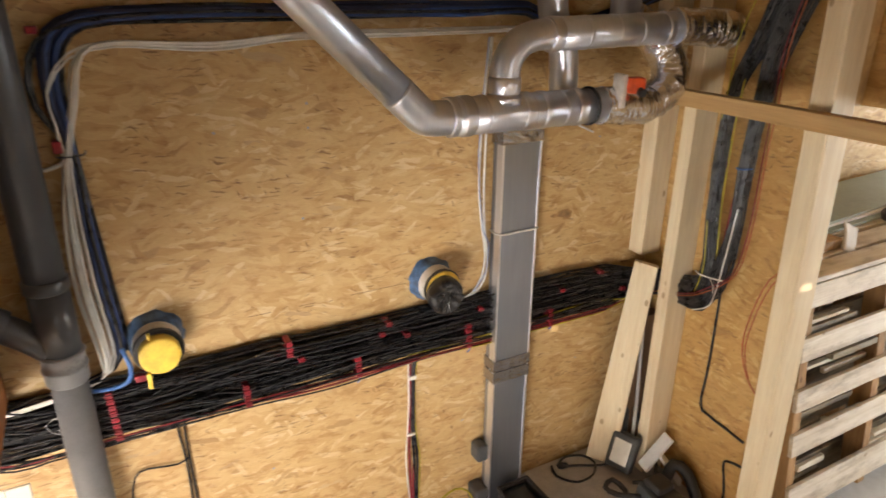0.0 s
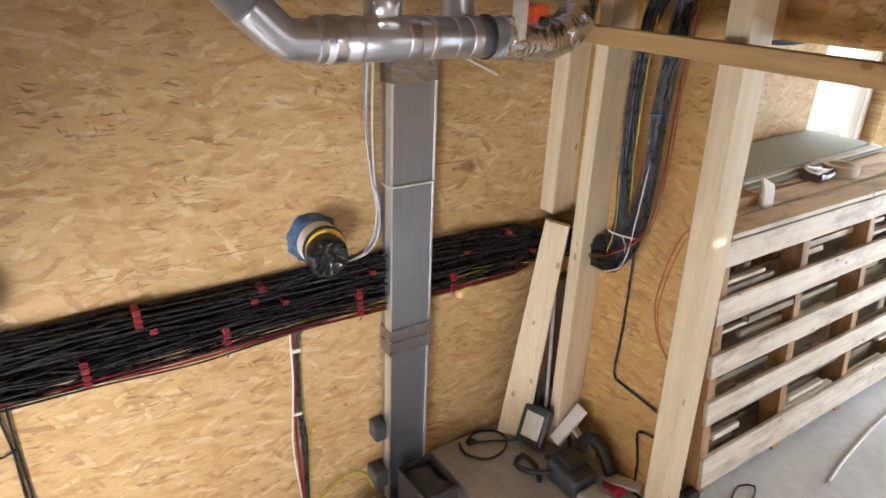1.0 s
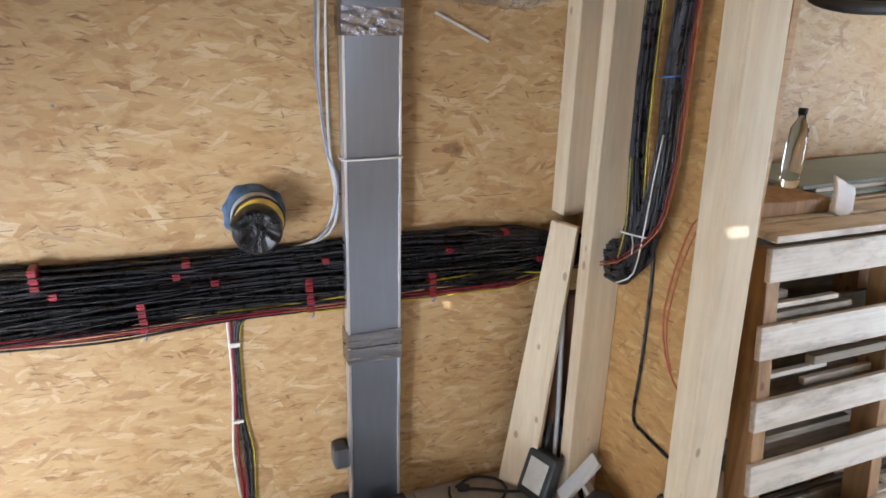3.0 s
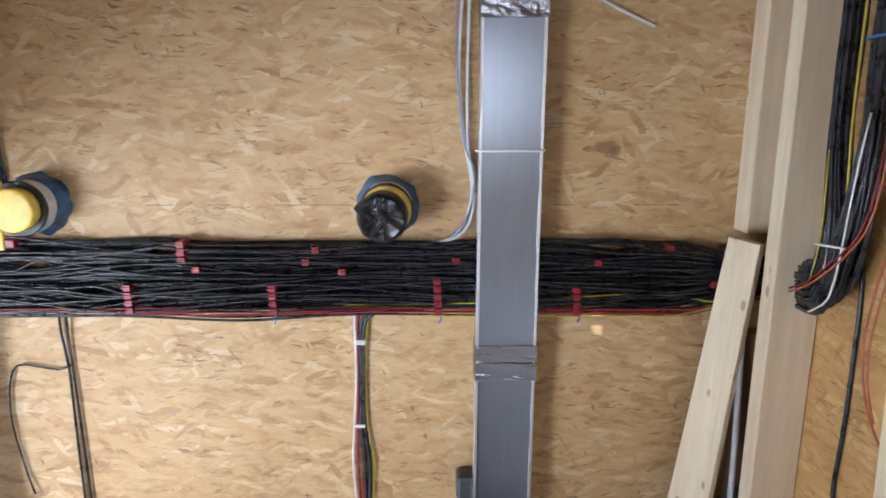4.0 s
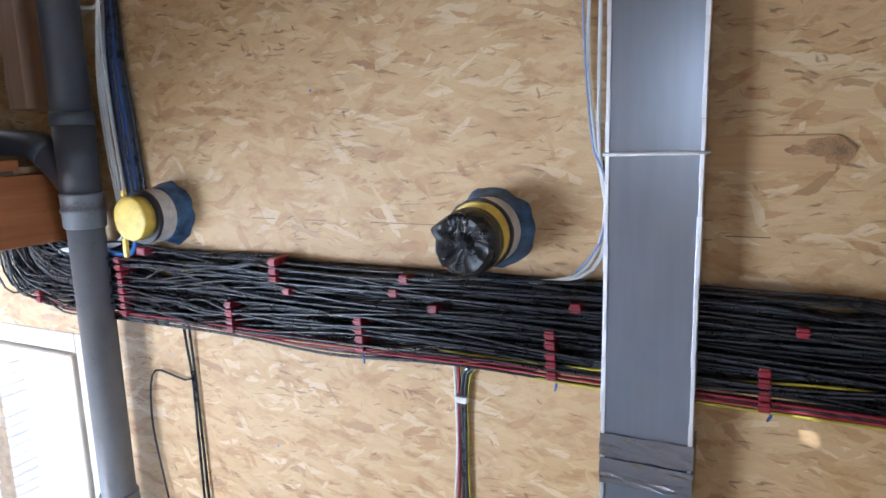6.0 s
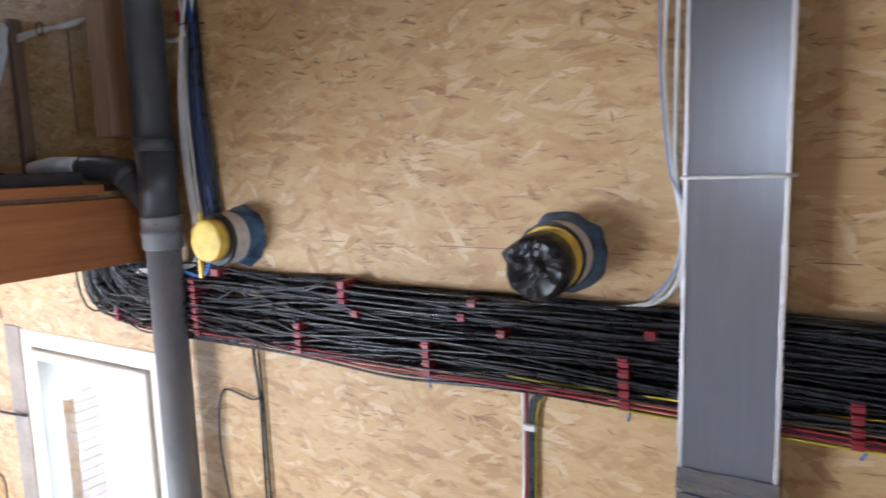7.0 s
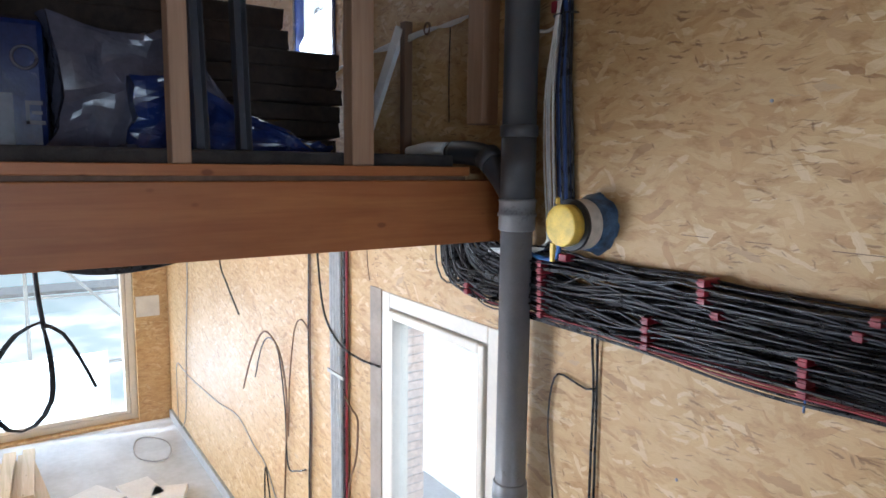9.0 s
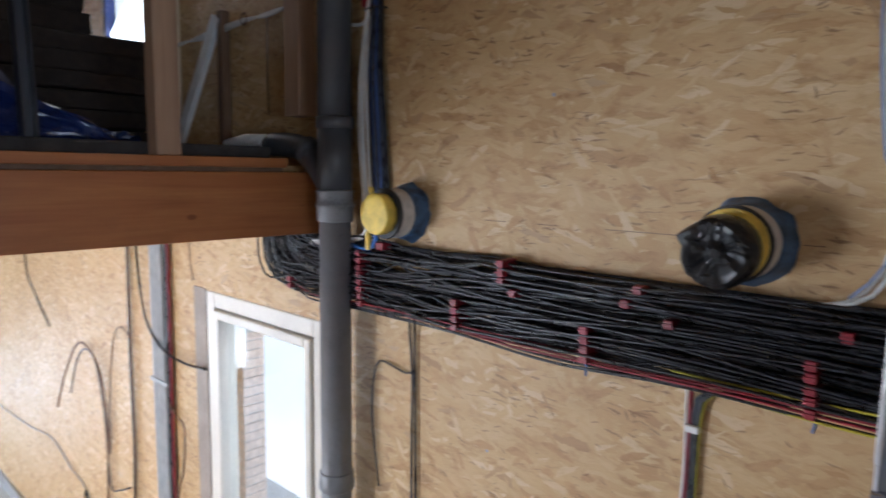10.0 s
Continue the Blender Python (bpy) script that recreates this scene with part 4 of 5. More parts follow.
# ---- flat duct ----
duct = thing("flat_duct", (0.49, -0.05, 0.55), "flat rectangular galvanised duct standing against a board wall", "duct")
part("duct_body", box_bm((0.402, -0.088, 1.33), (0.578, -0.018, 2.43), 0.004), M_GALV, duct)
part("duct_body", box_bm((0.405, -0.084, 0.50), (0.575, -0.016, 1.33), 0.004), M_GALV, duct)
for x in (0.398, 0.572):
    bm = bmesh.new()
    rnd = random.Random(int(x * 1000))
    z = 0.52
    while z < 2.36:
        bm_box(bm, (x + rnd.uniform(-0.001, 0.001), -0.0915, z), (x + 0.008 + rnd.uniform(-0.0006, 0.0006), -0.050, z + 0.0595), 0.0005)
        z += 0.06
    part("seam_tape", bm, M_TAPE, duct, "strip of aluminium tape")
for z0, z1 in ((1.262, 1.318), (1.322, 1.375), (2.315, 2.395)):
    bm = box_bm((0.3965, -0.0935, z0), (0.5835, -0.014, z1))
    bmesh.ops.subdivide_edges(bm, edges=bm.edges, cuts=6, use_grid_fill=True)
    rnd = random.Random(int(z0 * 99))
    for v in bm.verts:
        v.co += Vector((rnd.uniform(-1, 1), rnd.uniform(-1, 1), rnd.uniform(-2, 2))) * 0.0012
    part("joint_tape", bm, M_DULLTAPE, duct, "crumpled aluminium tape round a joint")
part("tie", tube_bm([(0.40, -0.02, 1.955), (0.396, -0.093, 1.956), (0.49, -0.0945, 1.957), (0.583, -0.093, 1.958), (0.582, -0.02, 1.958)], 0.004, 6, 0.2), M_WHITE, duct, "white strap")
keep_place(duct)
bat = thing("batten", (0.58, -0.002, 1.918), "short weathered wooden batten screwed to a board wall", "batten")
part("strip", box_bm((0.372, -0.0045, 1.918), (0.800, -0.0005, 1.985), 0.001), M_BATTEN, bat)
for cx, cz, rx, rz in ((0.785, 1.962, 0.042, 0.017), (0.800, 1.952, 0.026, 0.022), (0.742, 1.958, 0.03, 0.010)):
    bm = bmesh.new()
    rim = []
    for k in range(28):
        a = 2 * math.pi * k / 28
        f = 1 + 0.45 * noise.noise(Vector((2.2 * math.cos(a) + cx * 40, 2.2 * math.sin(a), cz * 9)))
        rim.append(bm.verts.new((cx + rx * f * math.cos(a), -0.0050 - 0.0002 * rx * 100, cz + rz * f * math.sin(a))))
    bm.faces.new(rim)
    part("stain", bm, M_STAIN, bat, "dark scorched stain")
keep_place(bat)
place("white_strip", box_bm((0, -0.003, -0.004), (0.205, 0.003, 0.004), 0.001, Matrix.Translation((0.715, -0.010, 2.388)) @ Matrix.Rotation(radians(24), 4, "Y")), M_WHITE, "thin white strip lying slantwise on a board wall", "strip")

# ---- round ducts under the ceiling ----
AY = -0.30
vd = thing("ventilation_duct", (0.3, AY, 2.48), "shiny round sheet-metal ventilation ducts joined by elbows", "duct")
part("slanting_pipe", tube_bm([(-0.070, AY, 2.514), (-0.960, AY, 3.36)], 0.054, 28), M_ZINC, vd)
part("elbow", tube_bm([(-0.135, AY, 2.576), (-0.100, AY, 2.5425), (-0.070, AY, 2.514), (-0.050, AY, 2.497), (-0.026, AY, 2.487), (0.008, AY, 2.4845), (0.05, AY, 2.484)], 0.0555, 28, 0.012), M_ZINC, vd)
part("main_pipe", tube_bm([(0.04, AY, 2.484), (0.68, AY, 2.478)], 0.061, 32), M_ZINC, vd)
part("branch_elbow", tube_bm([(0.25, AY, 2.50), (0.25, AY, 2.60), (0.262, AY, 2.655), (0.30, AY, 2.70), (0.36, AY, 2.722), (0.43, AY, 2.725)], 0.049, 28, 0.015), M_ZINC, vd)
part("upper_pipe", tube_bm([(0.42, AY, 2.725), (1.0, AY, 2.735)], 0.055, 32), M_ZINC, vd)
part("riser_pipe", tube_bm([(0.60, -0.17, 2.50), (0.58, -0.17, 2.68), (0.52, -0.17, 2.84), (0.50, -0.17, 3.39)], 0.052, 28), M_ZINC, vd)
part("riser_pipe", tube_bm([(0.84, -0.19, 2.74), (0.85, -0.19, 3.39)], 0.055, 28), M_ZINC, vd)
for x, z, r, w in ((0.05, 2.484, 0.0635, 0.012), (0.10, 2.484, 0.0655, 0.02), (0.165, 2.484, 0.063, 0.006), (0.33, 2.482, 0.064, 0.02), (0.40, 2.481, 0.064, 0.012), (0.48, 2.48, 0.063, 0.006), (0.55, 2.48, 0.064, 0.02), (0.43, 2.725, 0.057, 0.02), (0.56, 2.727, 0.0565, 0.006), (0.69, 2.729, 0.0565, 0.006), (0.80, 2.731, 0.0575, 0.01), (0.93, 2.733, 0.058, 0.018)):
    part("joint_band", tube_bm([(x - w, AY, z), (x - w * 0.7, AY, z), (x + w * 0.7, AY, z), (x + w, AY, z)], [r - 0.002, r, r, r - 0.002], 32, 1.0), M_WRAP, vd)
part("joint_band", tube_bm([(0.25, AY, 2.545), (0.25, AY, 2.552), (0.25, AY, 2.592), (0.25, AY, 2.60)], [0.05, 0.054, 0.054, 0.05], 32, 1.0), M_WRAP, vd)
part("saddle", tube_bm([(0.25, AY, 2.515), (0.25, AY, 2.55)], [0.062, 0.05], 32), M_WRAP, vd)
part("pipe_clip", tube_bm([(0.604, AY, 2.479), (0.606, AY, 2.479), (0.613, AY, 2.479), (0.615, AY, 2.479)], [0.062, 0.068, 0.068, 0.062], 32, 1.0), M_RUBBER, vd, "black pipe clip")


def hose(pts, r, seed, seg=26):
    """A crumpled foil hose with rings."""
    rnd = random.Random(seed)
    path = smooth_path(pts, 0.006)
    bm = bm_tube(bmesh.new(), path, [r * (1 + 0.014 * math.sin(i * 1.9) + 0.05 * noise.noise(Vector((i * 0.13, seed, 0))) + rnd.uniform(-0.012, 0.012)) for i in range(len(path))], seg)
    for v in bm.verts:
        v.co += Vector((rnd.uniform(-1, 1), rnd.uniform(-1, 1), rnd.uniform(-1, 1))) * 0.0018 + noise.noise_vector(v.co * 28) * 0.008
    return bm


part("foil_hose", hose([(0.66, AY, 2.478), (0.78, AY, 2.466), (0.90, AY, 2.47), (0.99, AY, 2.53), (1.0, AY + 0.03, 2.62), (0.94, AY + 0.07, 2.71), (0.86, AY + 0.10, 2.76)], 0.066, 3), M_FOIL, vd, "crumpled flexible foil hose")
part("foil_hose", hose([(0.98, AY, 2.735), (1.12, AY - 0.01, 2.735), (1.20, AY - 0.03, 2.73), (1.255, AY - 0.05, 2.715)], 0.068, 5), M_FOIL, vd, "crumpled flexible foil hose")
damper = part("damper", box_bm((0.695, AY - 0.075, 2.475), (0.715, AY - 0.02, 2.59), 0.004), M_SLEEVE, vd, "grey damper plate")
part("actuator", box_bm((0.715, AY - 0.105, 2.525), (0.775, AY - 0.055, 2.580), 0.010), M_ORANGE, vd, "orange-red actuator")
part("knob", tube_bm([(0.745, AY - 0.10, 2.535), (0.745, AY - 0.125, 2.53)], 0.014, 12), M_RUBBER, vd, "black knob")
keep_place(vd)

# ---- loft ----
for y0, y1, top in ((-1.105, -1.055, TOP), (-0.585, -0.51, TOP)):
    upright("loft_upright", (-1.40, y0, LOFT), (-1.335, y1, top), M_LOFTSTUD, "reddish spruce upright standing on the loft beam", "uprights on the loft beam")
upright("wall_post", (-1.45, -0.075, 2.11), (-1.36, -0.002, TOP), M_LOFTSTUD, "reddish spruce post fixed to the board wall", "uprights on the loft beam")

place("floor_edge", box_bm((-1.62, -4.58, 1.937), (-1.404, -0.16, 2.0), 0.008), M_EDGE, "dark dusty edge of the loft floor layers", "floor", "structure")
place("thin_batten", box_bm((-2.45, -0.045, LOFT - 0.02), (-2.385, -0.002, TOP), 0.003), M_STUD, "pale batten fixed upright to the loft wall", "batten")

# ---- loft contents ----


def folds(bm, amount, scale, seed, cuts=20):
    """Film with sharp creases: folded noise, flat facets."""
    bmesh.ops.subdivide_edges(bm, edges=bm.edges, cuts=cuts, use_grid_fill=True)
    off = Vector((seed * 3.1, seed * 1.7, seed * 0.9))
    for v in bm.verts:
        n = noise.noise_vector(v.co * scale + off)
        r = Vector([1 - 2 * abs(c) for c in noise.noise_vector(v.co * scale * 2.2 + off)])
        v.co += n * amount + r * amount * 0.45
    bmesh.ops.triangulate(bm, faces=bm.faces)
    return bm


for y0, y1, dy in ((-0.995, -0.958, 0.012), (-0.862, -0.826, 0.02)):
    bm = bmesh.new()
    m = Matrix.Translation((-1.5, 0, LOFT)) @ Matrix.Rotation(radians(1.4), 4, "X")
    bm_box(bm, (-0.02, y0 - dy, -0.02), (-0.016, y1 - dy, 1.4), 0, m)
    bm_box(bm, (-0.016, y0 - dy, -0.02), (0.03, y0 - dy + 0.003, 1.4), 0, m)
    bm_box(bm, (-0.016, y1 - dy - 0.003, -0.02), (0.03, y1 - dy, 1.4), 0, m)
    place("metal_profile", bm, M_GREYMETAL, "dark grey metal profile standing in the loft", "profile", "", "profiles in the loft")

rnd = random.Random(21)
z = LOFT - 0.02
for k in range(7):
    h = 0.075 + rnd.uniform(-0.008, 0.008)
    y1 = -0.16 - rnd.uniform(0, 0.05)
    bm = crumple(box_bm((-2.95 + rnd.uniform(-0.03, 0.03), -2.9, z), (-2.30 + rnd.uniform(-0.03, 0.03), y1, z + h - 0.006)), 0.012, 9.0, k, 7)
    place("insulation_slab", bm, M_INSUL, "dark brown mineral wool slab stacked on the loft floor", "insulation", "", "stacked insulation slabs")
    z += h
for k in range(5):
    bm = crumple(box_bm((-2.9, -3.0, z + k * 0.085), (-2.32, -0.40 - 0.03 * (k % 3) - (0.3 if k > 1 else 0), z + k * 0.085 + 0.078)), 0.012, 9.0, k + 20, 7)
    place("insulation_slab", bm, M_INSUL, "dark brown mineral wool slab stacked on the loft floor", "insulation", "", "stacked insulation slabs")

pack = thing("insulation_pack", (-1.9, -1.6, LOFT), "opened pack of insulation in blue and milky film", "package")


def sloped(bm, y_end, run, least):
    """Lets a form fall away towards y_end."""
    for v in bm.verts:
        v.co.z = LOFT + (v.co.z - LOFT) * min(1.0, max(least, (y_end - v.co.y) / run))
    return bm


part("film", sloped(folds(box_bm((-2.22, -1.36, LOFT), (-1.82, -0.70, LOFT + 0.43)), 0.055, 3.2, 2, 22), -0.66, 0.30, 0.25), M_FILM, pack, "milky crumpled film")
part("lower_film", sloped(folds(box_bm((-2.2, -1.15, LOFT), (-1.74, -0.46, LOFT + 0.24)), 0.045, 5.0, 5, 20), -0.42, 0.50, 0.15), M_BLUEFILM, pack, "blue crumpled film")
part("torn_film", folds(box_bm((-2.0, -0.66, LOFT - 0.005), (-1.78, -0.44, LOFT + 0.07)), 0.04, 8.0, 7, 12), M_BLUEFILM, pack, "torn blue film")
part("torn_film", folds(box_bm((-2.0, -1.22, LOFT - 0.005), (-1.56, -1.10, LOFT + 0.03)), 0.03, 8.0, 9, 12), M_FILM, pack, "torn milky film")
part("label_panel", box_bm((-2.1, -1.9, LOFT), (-1.85, -1.345, LOFT + 0.42), 0.02), M_BLUEFILM, pack, "dark blue printed film")
for y0, y1, z0, z1 in ((-1.62, -1.435, 0.02, 0.20),):
    part("print", box_bm((-1.848, y0, LOFT + z0), (-1.846, y1, LOFT + z1)), M_FILM, pack, "pale printed panel")
ring = bmesh.new()
bm_tube(ring, [(-1.847, -1.40 + 0.032 * math.cos(a), LOFT + 0.305 + 0.032 * math.sin(a)) for a in [2 * math.pi * k / 20 for k in range(21)]], 0.005, 6)
part("print", ring, M_FILM, pack, "pale printed ring")
bm = bmesh.new()
for y0, y1, z0, z1 in ((-1.405, -1.395, 0.11, 0.18), (-1.405, -1.355, 0.11, 0.122), (-1.395, -1.36, 0.168, 0.18), (-1.39, -1.362, 0.14, 0.15)):
    bm_box(bm, (-1.848, y0, LOFT + z0), (-1.846, y1, LOFT + z1))
part("print", bm, M_FILM, pack, "pale printed mark")
keep_place(pack)

place("window_casing", box_bm((HOLE_L[0], 0.0005, HOLE_L[2]), (WIN_L[0] - 0.001, 0.014, HOLE_L[3])), M_OSB, "thin board casing beside the loft window", "trim", "structure")
loftwin = tagged(new("window_8"), "small bright loft window edged with blue film", "window", "", "structure")
bm = bmesh.new()
for lo, hi in (((WIN_L[0], -0.006, WIN_L[2]), (WIN_L[0] + 0.04, 0.06, WIN_L[3])), ((WIN_L[1] - 0.04, -0.006, WIN_L[2]), (WIN_L[1], 0.06, WIN_L[3])), ((WIN_L[0] + 0.04, -0.006, WIN_L[2]), (WIN_L[1] - 0.04, 0.06, WIN_L[2] + 0.03)), ((WIN_L[0] + 0.04, -0.006, WIN_L[3] - 0.03), (WIN_L[1] - 0.04, 0.06, WIN_L[3]))):
    bm_box(bm, lo, hi, 0.004)
part("window_frame", bm, M_BLUEFILM, loftwin, "frame wrapped in blue film")
pane = part("pane", box_bm((WIN_L[0] + 0.035, 0.02, WIN_L[2] + 0.025), (WIN_L[1] - 0.035, 0.03, WIN_L[3] - 0.025)), M_GLASS, loftwin)
pane.visible_shadow = False
bm = bmesh.new()
for k in range(8):
    bm_box(bm, (-3.02 + k * 0.016, 0.017, 2.785), (-3.01 + k * 0.016, 0.0185, 2.81))
part("print", bm, M_GREYMETAL, loftwin, "grey illegible print")

place("leaning_lath", box_bm((-0.03, -0.012, 0), (0.03, 0.012, 0.66), 0.003, Matrix.Translation((-2.28, -0.10, LOFT - 0.01)) @ Matrix.Rotation(radians(26), 4, "Y") @ Matrix.Rotation(radians(-6), 4, "X")), M_WHITE, "whitish lath leaning against the loft wall", "lath")
place("dark_batten", box_bm((-1.985, -0.04, LOFT - 0.02), (-1.945, -0.002, 2.56), 0.003), M_BROWNWOOD, "brown batten upright on the loft wall", "batten")
for dz, r in ((0.0, 0.005), (0.012, 0.0045), (-0.011, 0.0045), (0.006, 0.004)):
    wall_cable([(-2.75, -0.02, 2.43 + dz), (-2.4, -0.022 - dz, 2.47 - dz), (-2.1, -0.022, 2.48 + dz), (-1.80, -0.02, 2.50 + dz * 0.5), (-1.6, -0.022 - dz, 2.50 - dz), (-1.43, -0.02, 2.515 + dz)], r, M_WHITE, "white cable clamped along the loft wall")
for x in (-1.80, -1.45):
    bm = bmesh.new()
    bm_tube(bm, [(x + 0.02 * math.cos(a), -0.022, 2.507 + 0.022 * math.sin(a)) for a in [2 * math.pi * k / 16 for k in range(17)]], 0.005, 6)
    place("cable_loop", bm, M_BROWNWOOD, "brown cable ring clip on the loft wall", "clip", "", "ring clips")
wall_cable([(-1.66, -0.006, 2.50), (-1.665, -0.006, 2.3), (-1.66, -0.006, 2.13)], 0.002, M_BLACK, "thin dark wire on the loft wall")
for k, (x, y, s) in enumerate(((-1.55, -0.30, 0.06), (-1.62, -0.42, 0.05), (-1.75, -0.22, 0.07), (-1.5, -0.47, 0.035))):
    place("film_scrap", crumple(box_bm((x - s, y - s, LOFT - 0.025), (x + s, y + s, LOFT + 0.03)), 0.025, 12.0, k + 40, 5), M_BLUEFILM if k != 3 else M_FILM, "crumpled scrap of film on the loft floor", "scrap", "", "film scraps")

# ---- lower room ----
conduit = thing("conduit_bundle", (-2.66, -0.03, LOW), "grey plastic conduits with a red cable up a board wall", "conduits")
for k, x in enumerate((-2.735, -2.70, -2.665, -2.63)):
    part("conduit", tube_bm([(x, -0.02 - 0.004 * (k % 2), LOW), (x + 0.004, -0.022, 0.3), (x, -0.022, 1.0), (x, -0.022, 1.75)], 0.016, 10, 0.2), M_GREYC, conduit)
part("cable", tube_bm([(-2.585, -0.02, LOW), (-2.59, -0.02, 0.3), (-2.585, -0.02, 1.0), (-2.58, -0.02, 1.75)], 0.012, 8), M_BLACK, conduit, "black cable")
part("cable", tube_bm([(-2.565, -0.02, LOW), (-2.57, -0.02, 0.3), (-2.562, -0.02, 1.0), (-2.555, -0.02, 1.75)], 0.007, 6), M_RED, conduit, "red cable")
part("strap", box_bm((-2.76, -0.045, 0.83), (-2.56, -0.036, 0.85), 0.002), M_GREYC, conduit)
keep_place(conduit)
wall_cable([(-3.07, -0.015, 1.75), (-3.07, -0.015, 1.4), (-3.09, -0.015, 0.9), (-3.08, -0.015, 0.4), (-3.11, -0.015, -0.05), (-3.1, -0.015, -0.9)], 0.0079, M_BLACK, "black cable hanging down a board wall")
wall_cable([(-3.04, -0.02, 1.75), (-3.045, -0.02, 1.4), (-3.06, -0.02, 0.9), (-3.05, -0.02, 0.4), (-3.08, -0.02, -0.05), (-3.07, -0.02, -0.9)], 0.0050, M_BROWNWOOD, "brown cable hanging down a board wall")
wall_cable([(-4.29, -0.05, 0.28), (-4.1, -0.05, 0.55), (-3.85, -0.05, 0.80), (-3.68, -0.04, 0.82), (-3.52, -0.03, 0.70), (-3.46, -0.02, 0.4), (-3.5, -0.02, 0.0), (-3.55, -0.02, -0.5), (-3.5, -0.02, -0.9)], 0.0065, M_BROWNWOOD, "brown cable bent over at its upper end")
wall_cable([(-4.0, -0.05, 0.45), (-3.85, -0.05, 0.70), (-3.72, -0.04, 0.80), (-3.58, -0.03, 0.74), (-3.5, -0.02, 0.4), (-3.46, -0.02, 0.0), (-3.3, -0.02, 0.02), (-3.15, -0.02, 0.09)], 0.0050, M_BLACK, "black cable bent over at its upper end")
wall_cable([(-3.08, -0.02, 0.99), (-3.18, -0.02, 1.03), (-3.30, -0.02, 0.95), (-3.4, -0.02, 0.6), (-3.44, -0.02, 0.2)], 0.0043, M_BROWNWOOD, "thin brown cable looping on a board wall")
wall_cable([(-2.94, -0.02, 1.70), (-2.92, -0.025, 1.45), (-2.83, -0.03, 1.15), (-2.6, -0.05, 1.03), (-2.4, -0.03, 0.99), (-2.2, -0.02, 1.0)], 0.0065, M_BLACK, "black cable sagging across a board wall")
wall_cable([(-2.57, -0.03, 0.74), (-2.48, -0.03, 0.69), (-2.42, -0.03, 0.66), (-2.44, -0.03, 0.45), (-2.53, -0.03, 0.2), (-2.58, -0.03, -0.4)], 0.0058, M_BROWNWOOD, "reddish brown cable looping beside conduits")
wall_cable([(-4.91, -0.03, 1.6), (-4.9, -0.03, 1.17), (-4.6, -0.06, 1.02), (-4.25, -0.08, 0.86)], 0.0072, M_BLACK, "short black cable end sticking from the wall")
wall_cable([(-6.15, -0.01, 1.7), (-6.15, -0.01, 0.9), (-6.3, -0.01, 0.2), (-6.39, -0.02, -0.6), (-6.6, -0.03, -0.88)], 0.0058, M_GREYC, "thin grey cable down a board wall")
wall_cable([(-6.82, -0.01, -0.85), (-6.8, -0.01, -0.23), (-6.5, -0.01, -0.18), (-6.15, -0.01, -0.18), (-5.2, -0.01, -0.12), (-4.6, -0.01, -0.05), (-4.2, -0.01, -0.15), (-3.92, -0.01, -0.21), (-3.6, -0.01, -0.5)], 0.0043, M_GREYC, "thin grey cable along a board wall")
wall_cable([(-3.95, -0.02, -0.9), (-3.92, -0.02, -0.21), (-3.8, -0.02, -0.5), (-3.7, -0.02, -0.9)], 0.0058, M_BLACK, "black cable end at the foot of a wall")
wall_cable([(-2.36, -0.006, 1.72), (-2.355, -0.006, 1.5), (-2.33, -0.006, 1.40)], 0.0022, M_BROWNWOOD, "thin brown wire on a board wall")
rngl = random.Random(3)
loop = thing("hanging_cable", (-1.6, -1.42, 1.72), "coil of black cable hanging under the loft", "cable")
part("cable", tube_bm([(-1.6, -1.42, 1.74), (-1.6, -1.415, 1.6), (-1.6, -1.405, 1.5)], 0.007, 8), M_BLACK, loop)
for k in range(4):
    w = rngl.uniform(-0.012, 0.012)
    part("cable", tube_bm([(-1.6, -1.41, 1.52), (-1.6, -1.47 + w, 1.49), (-1.6, -1.53 + w, 1.40), (-1.6, -1.545 + w, 1.31), (-1.6, -1.50 + w, 1.225), (-1.6, -1.445 - w, 1.225), (-1.6, -1.40 - w, 1.29), (-1.6, -1.395 - w, 1.40), (-1.6, -1.41, 1.53)], 0.0036, 6), M_BLACK, loop)
part("cable", tube_bm([(-1.6, -1.41, 1.515), (-1.6, -1.36, 1.48), (-1.6, -1.32, 1.40), (-1.6, -1.285, 1.31)], 0.0055, 6), M_BLACK, loop, "frayed cable end")
keep_place(loop)
sag = thing("ceiling_cable", (-1.55, -1.2, 1.72), "black cables sagging under the loft floor", "cable")
for k in range(4):
    part("cable", tube_bm([(-1.6, -1.5, 1.735), (-1.6, -1.35, 1.672 - 0.004 * k), (-1.6, -1.2, 1.655 - 0.004 * k), (-1.6, -1.02, 1.672), (-1.6, -0.9, 1.738)], 0.006, 6), M_BLACK, sag)
keep_place(sag)

place("wall_patch", box_bm((-7.199, -0.325, 0.27), (-7.194, -0.085, 0.50), 0.002), M_CREAM, "whitish sealed patch on the end wall", "patch")
place("floor_strip", box_bm((-7.19, -0.03, LOW), (-2.3, -0.001, LOW + 0.10), 0.004), M_GREYC, "grey edge strip along the foot of a board wall", "strip")
ringc = bmesh.new()
bm_tube(ringc, [(-6.38 + 0.33 * math.cos(a) + 0.02 * math.sin(3 * a), -0.36 + 0.17 * math.sin(a), LOW + 0.012 + 0.004 * math.sin(2 * a)) for a in [6.8 * k / 40 for k in range(41)]], 0.007, 6)
place("floor_cable", ringc, M_GREYC, "ring of thin grey cable lying on the screed", "cable")
rnd = random.Random(8)
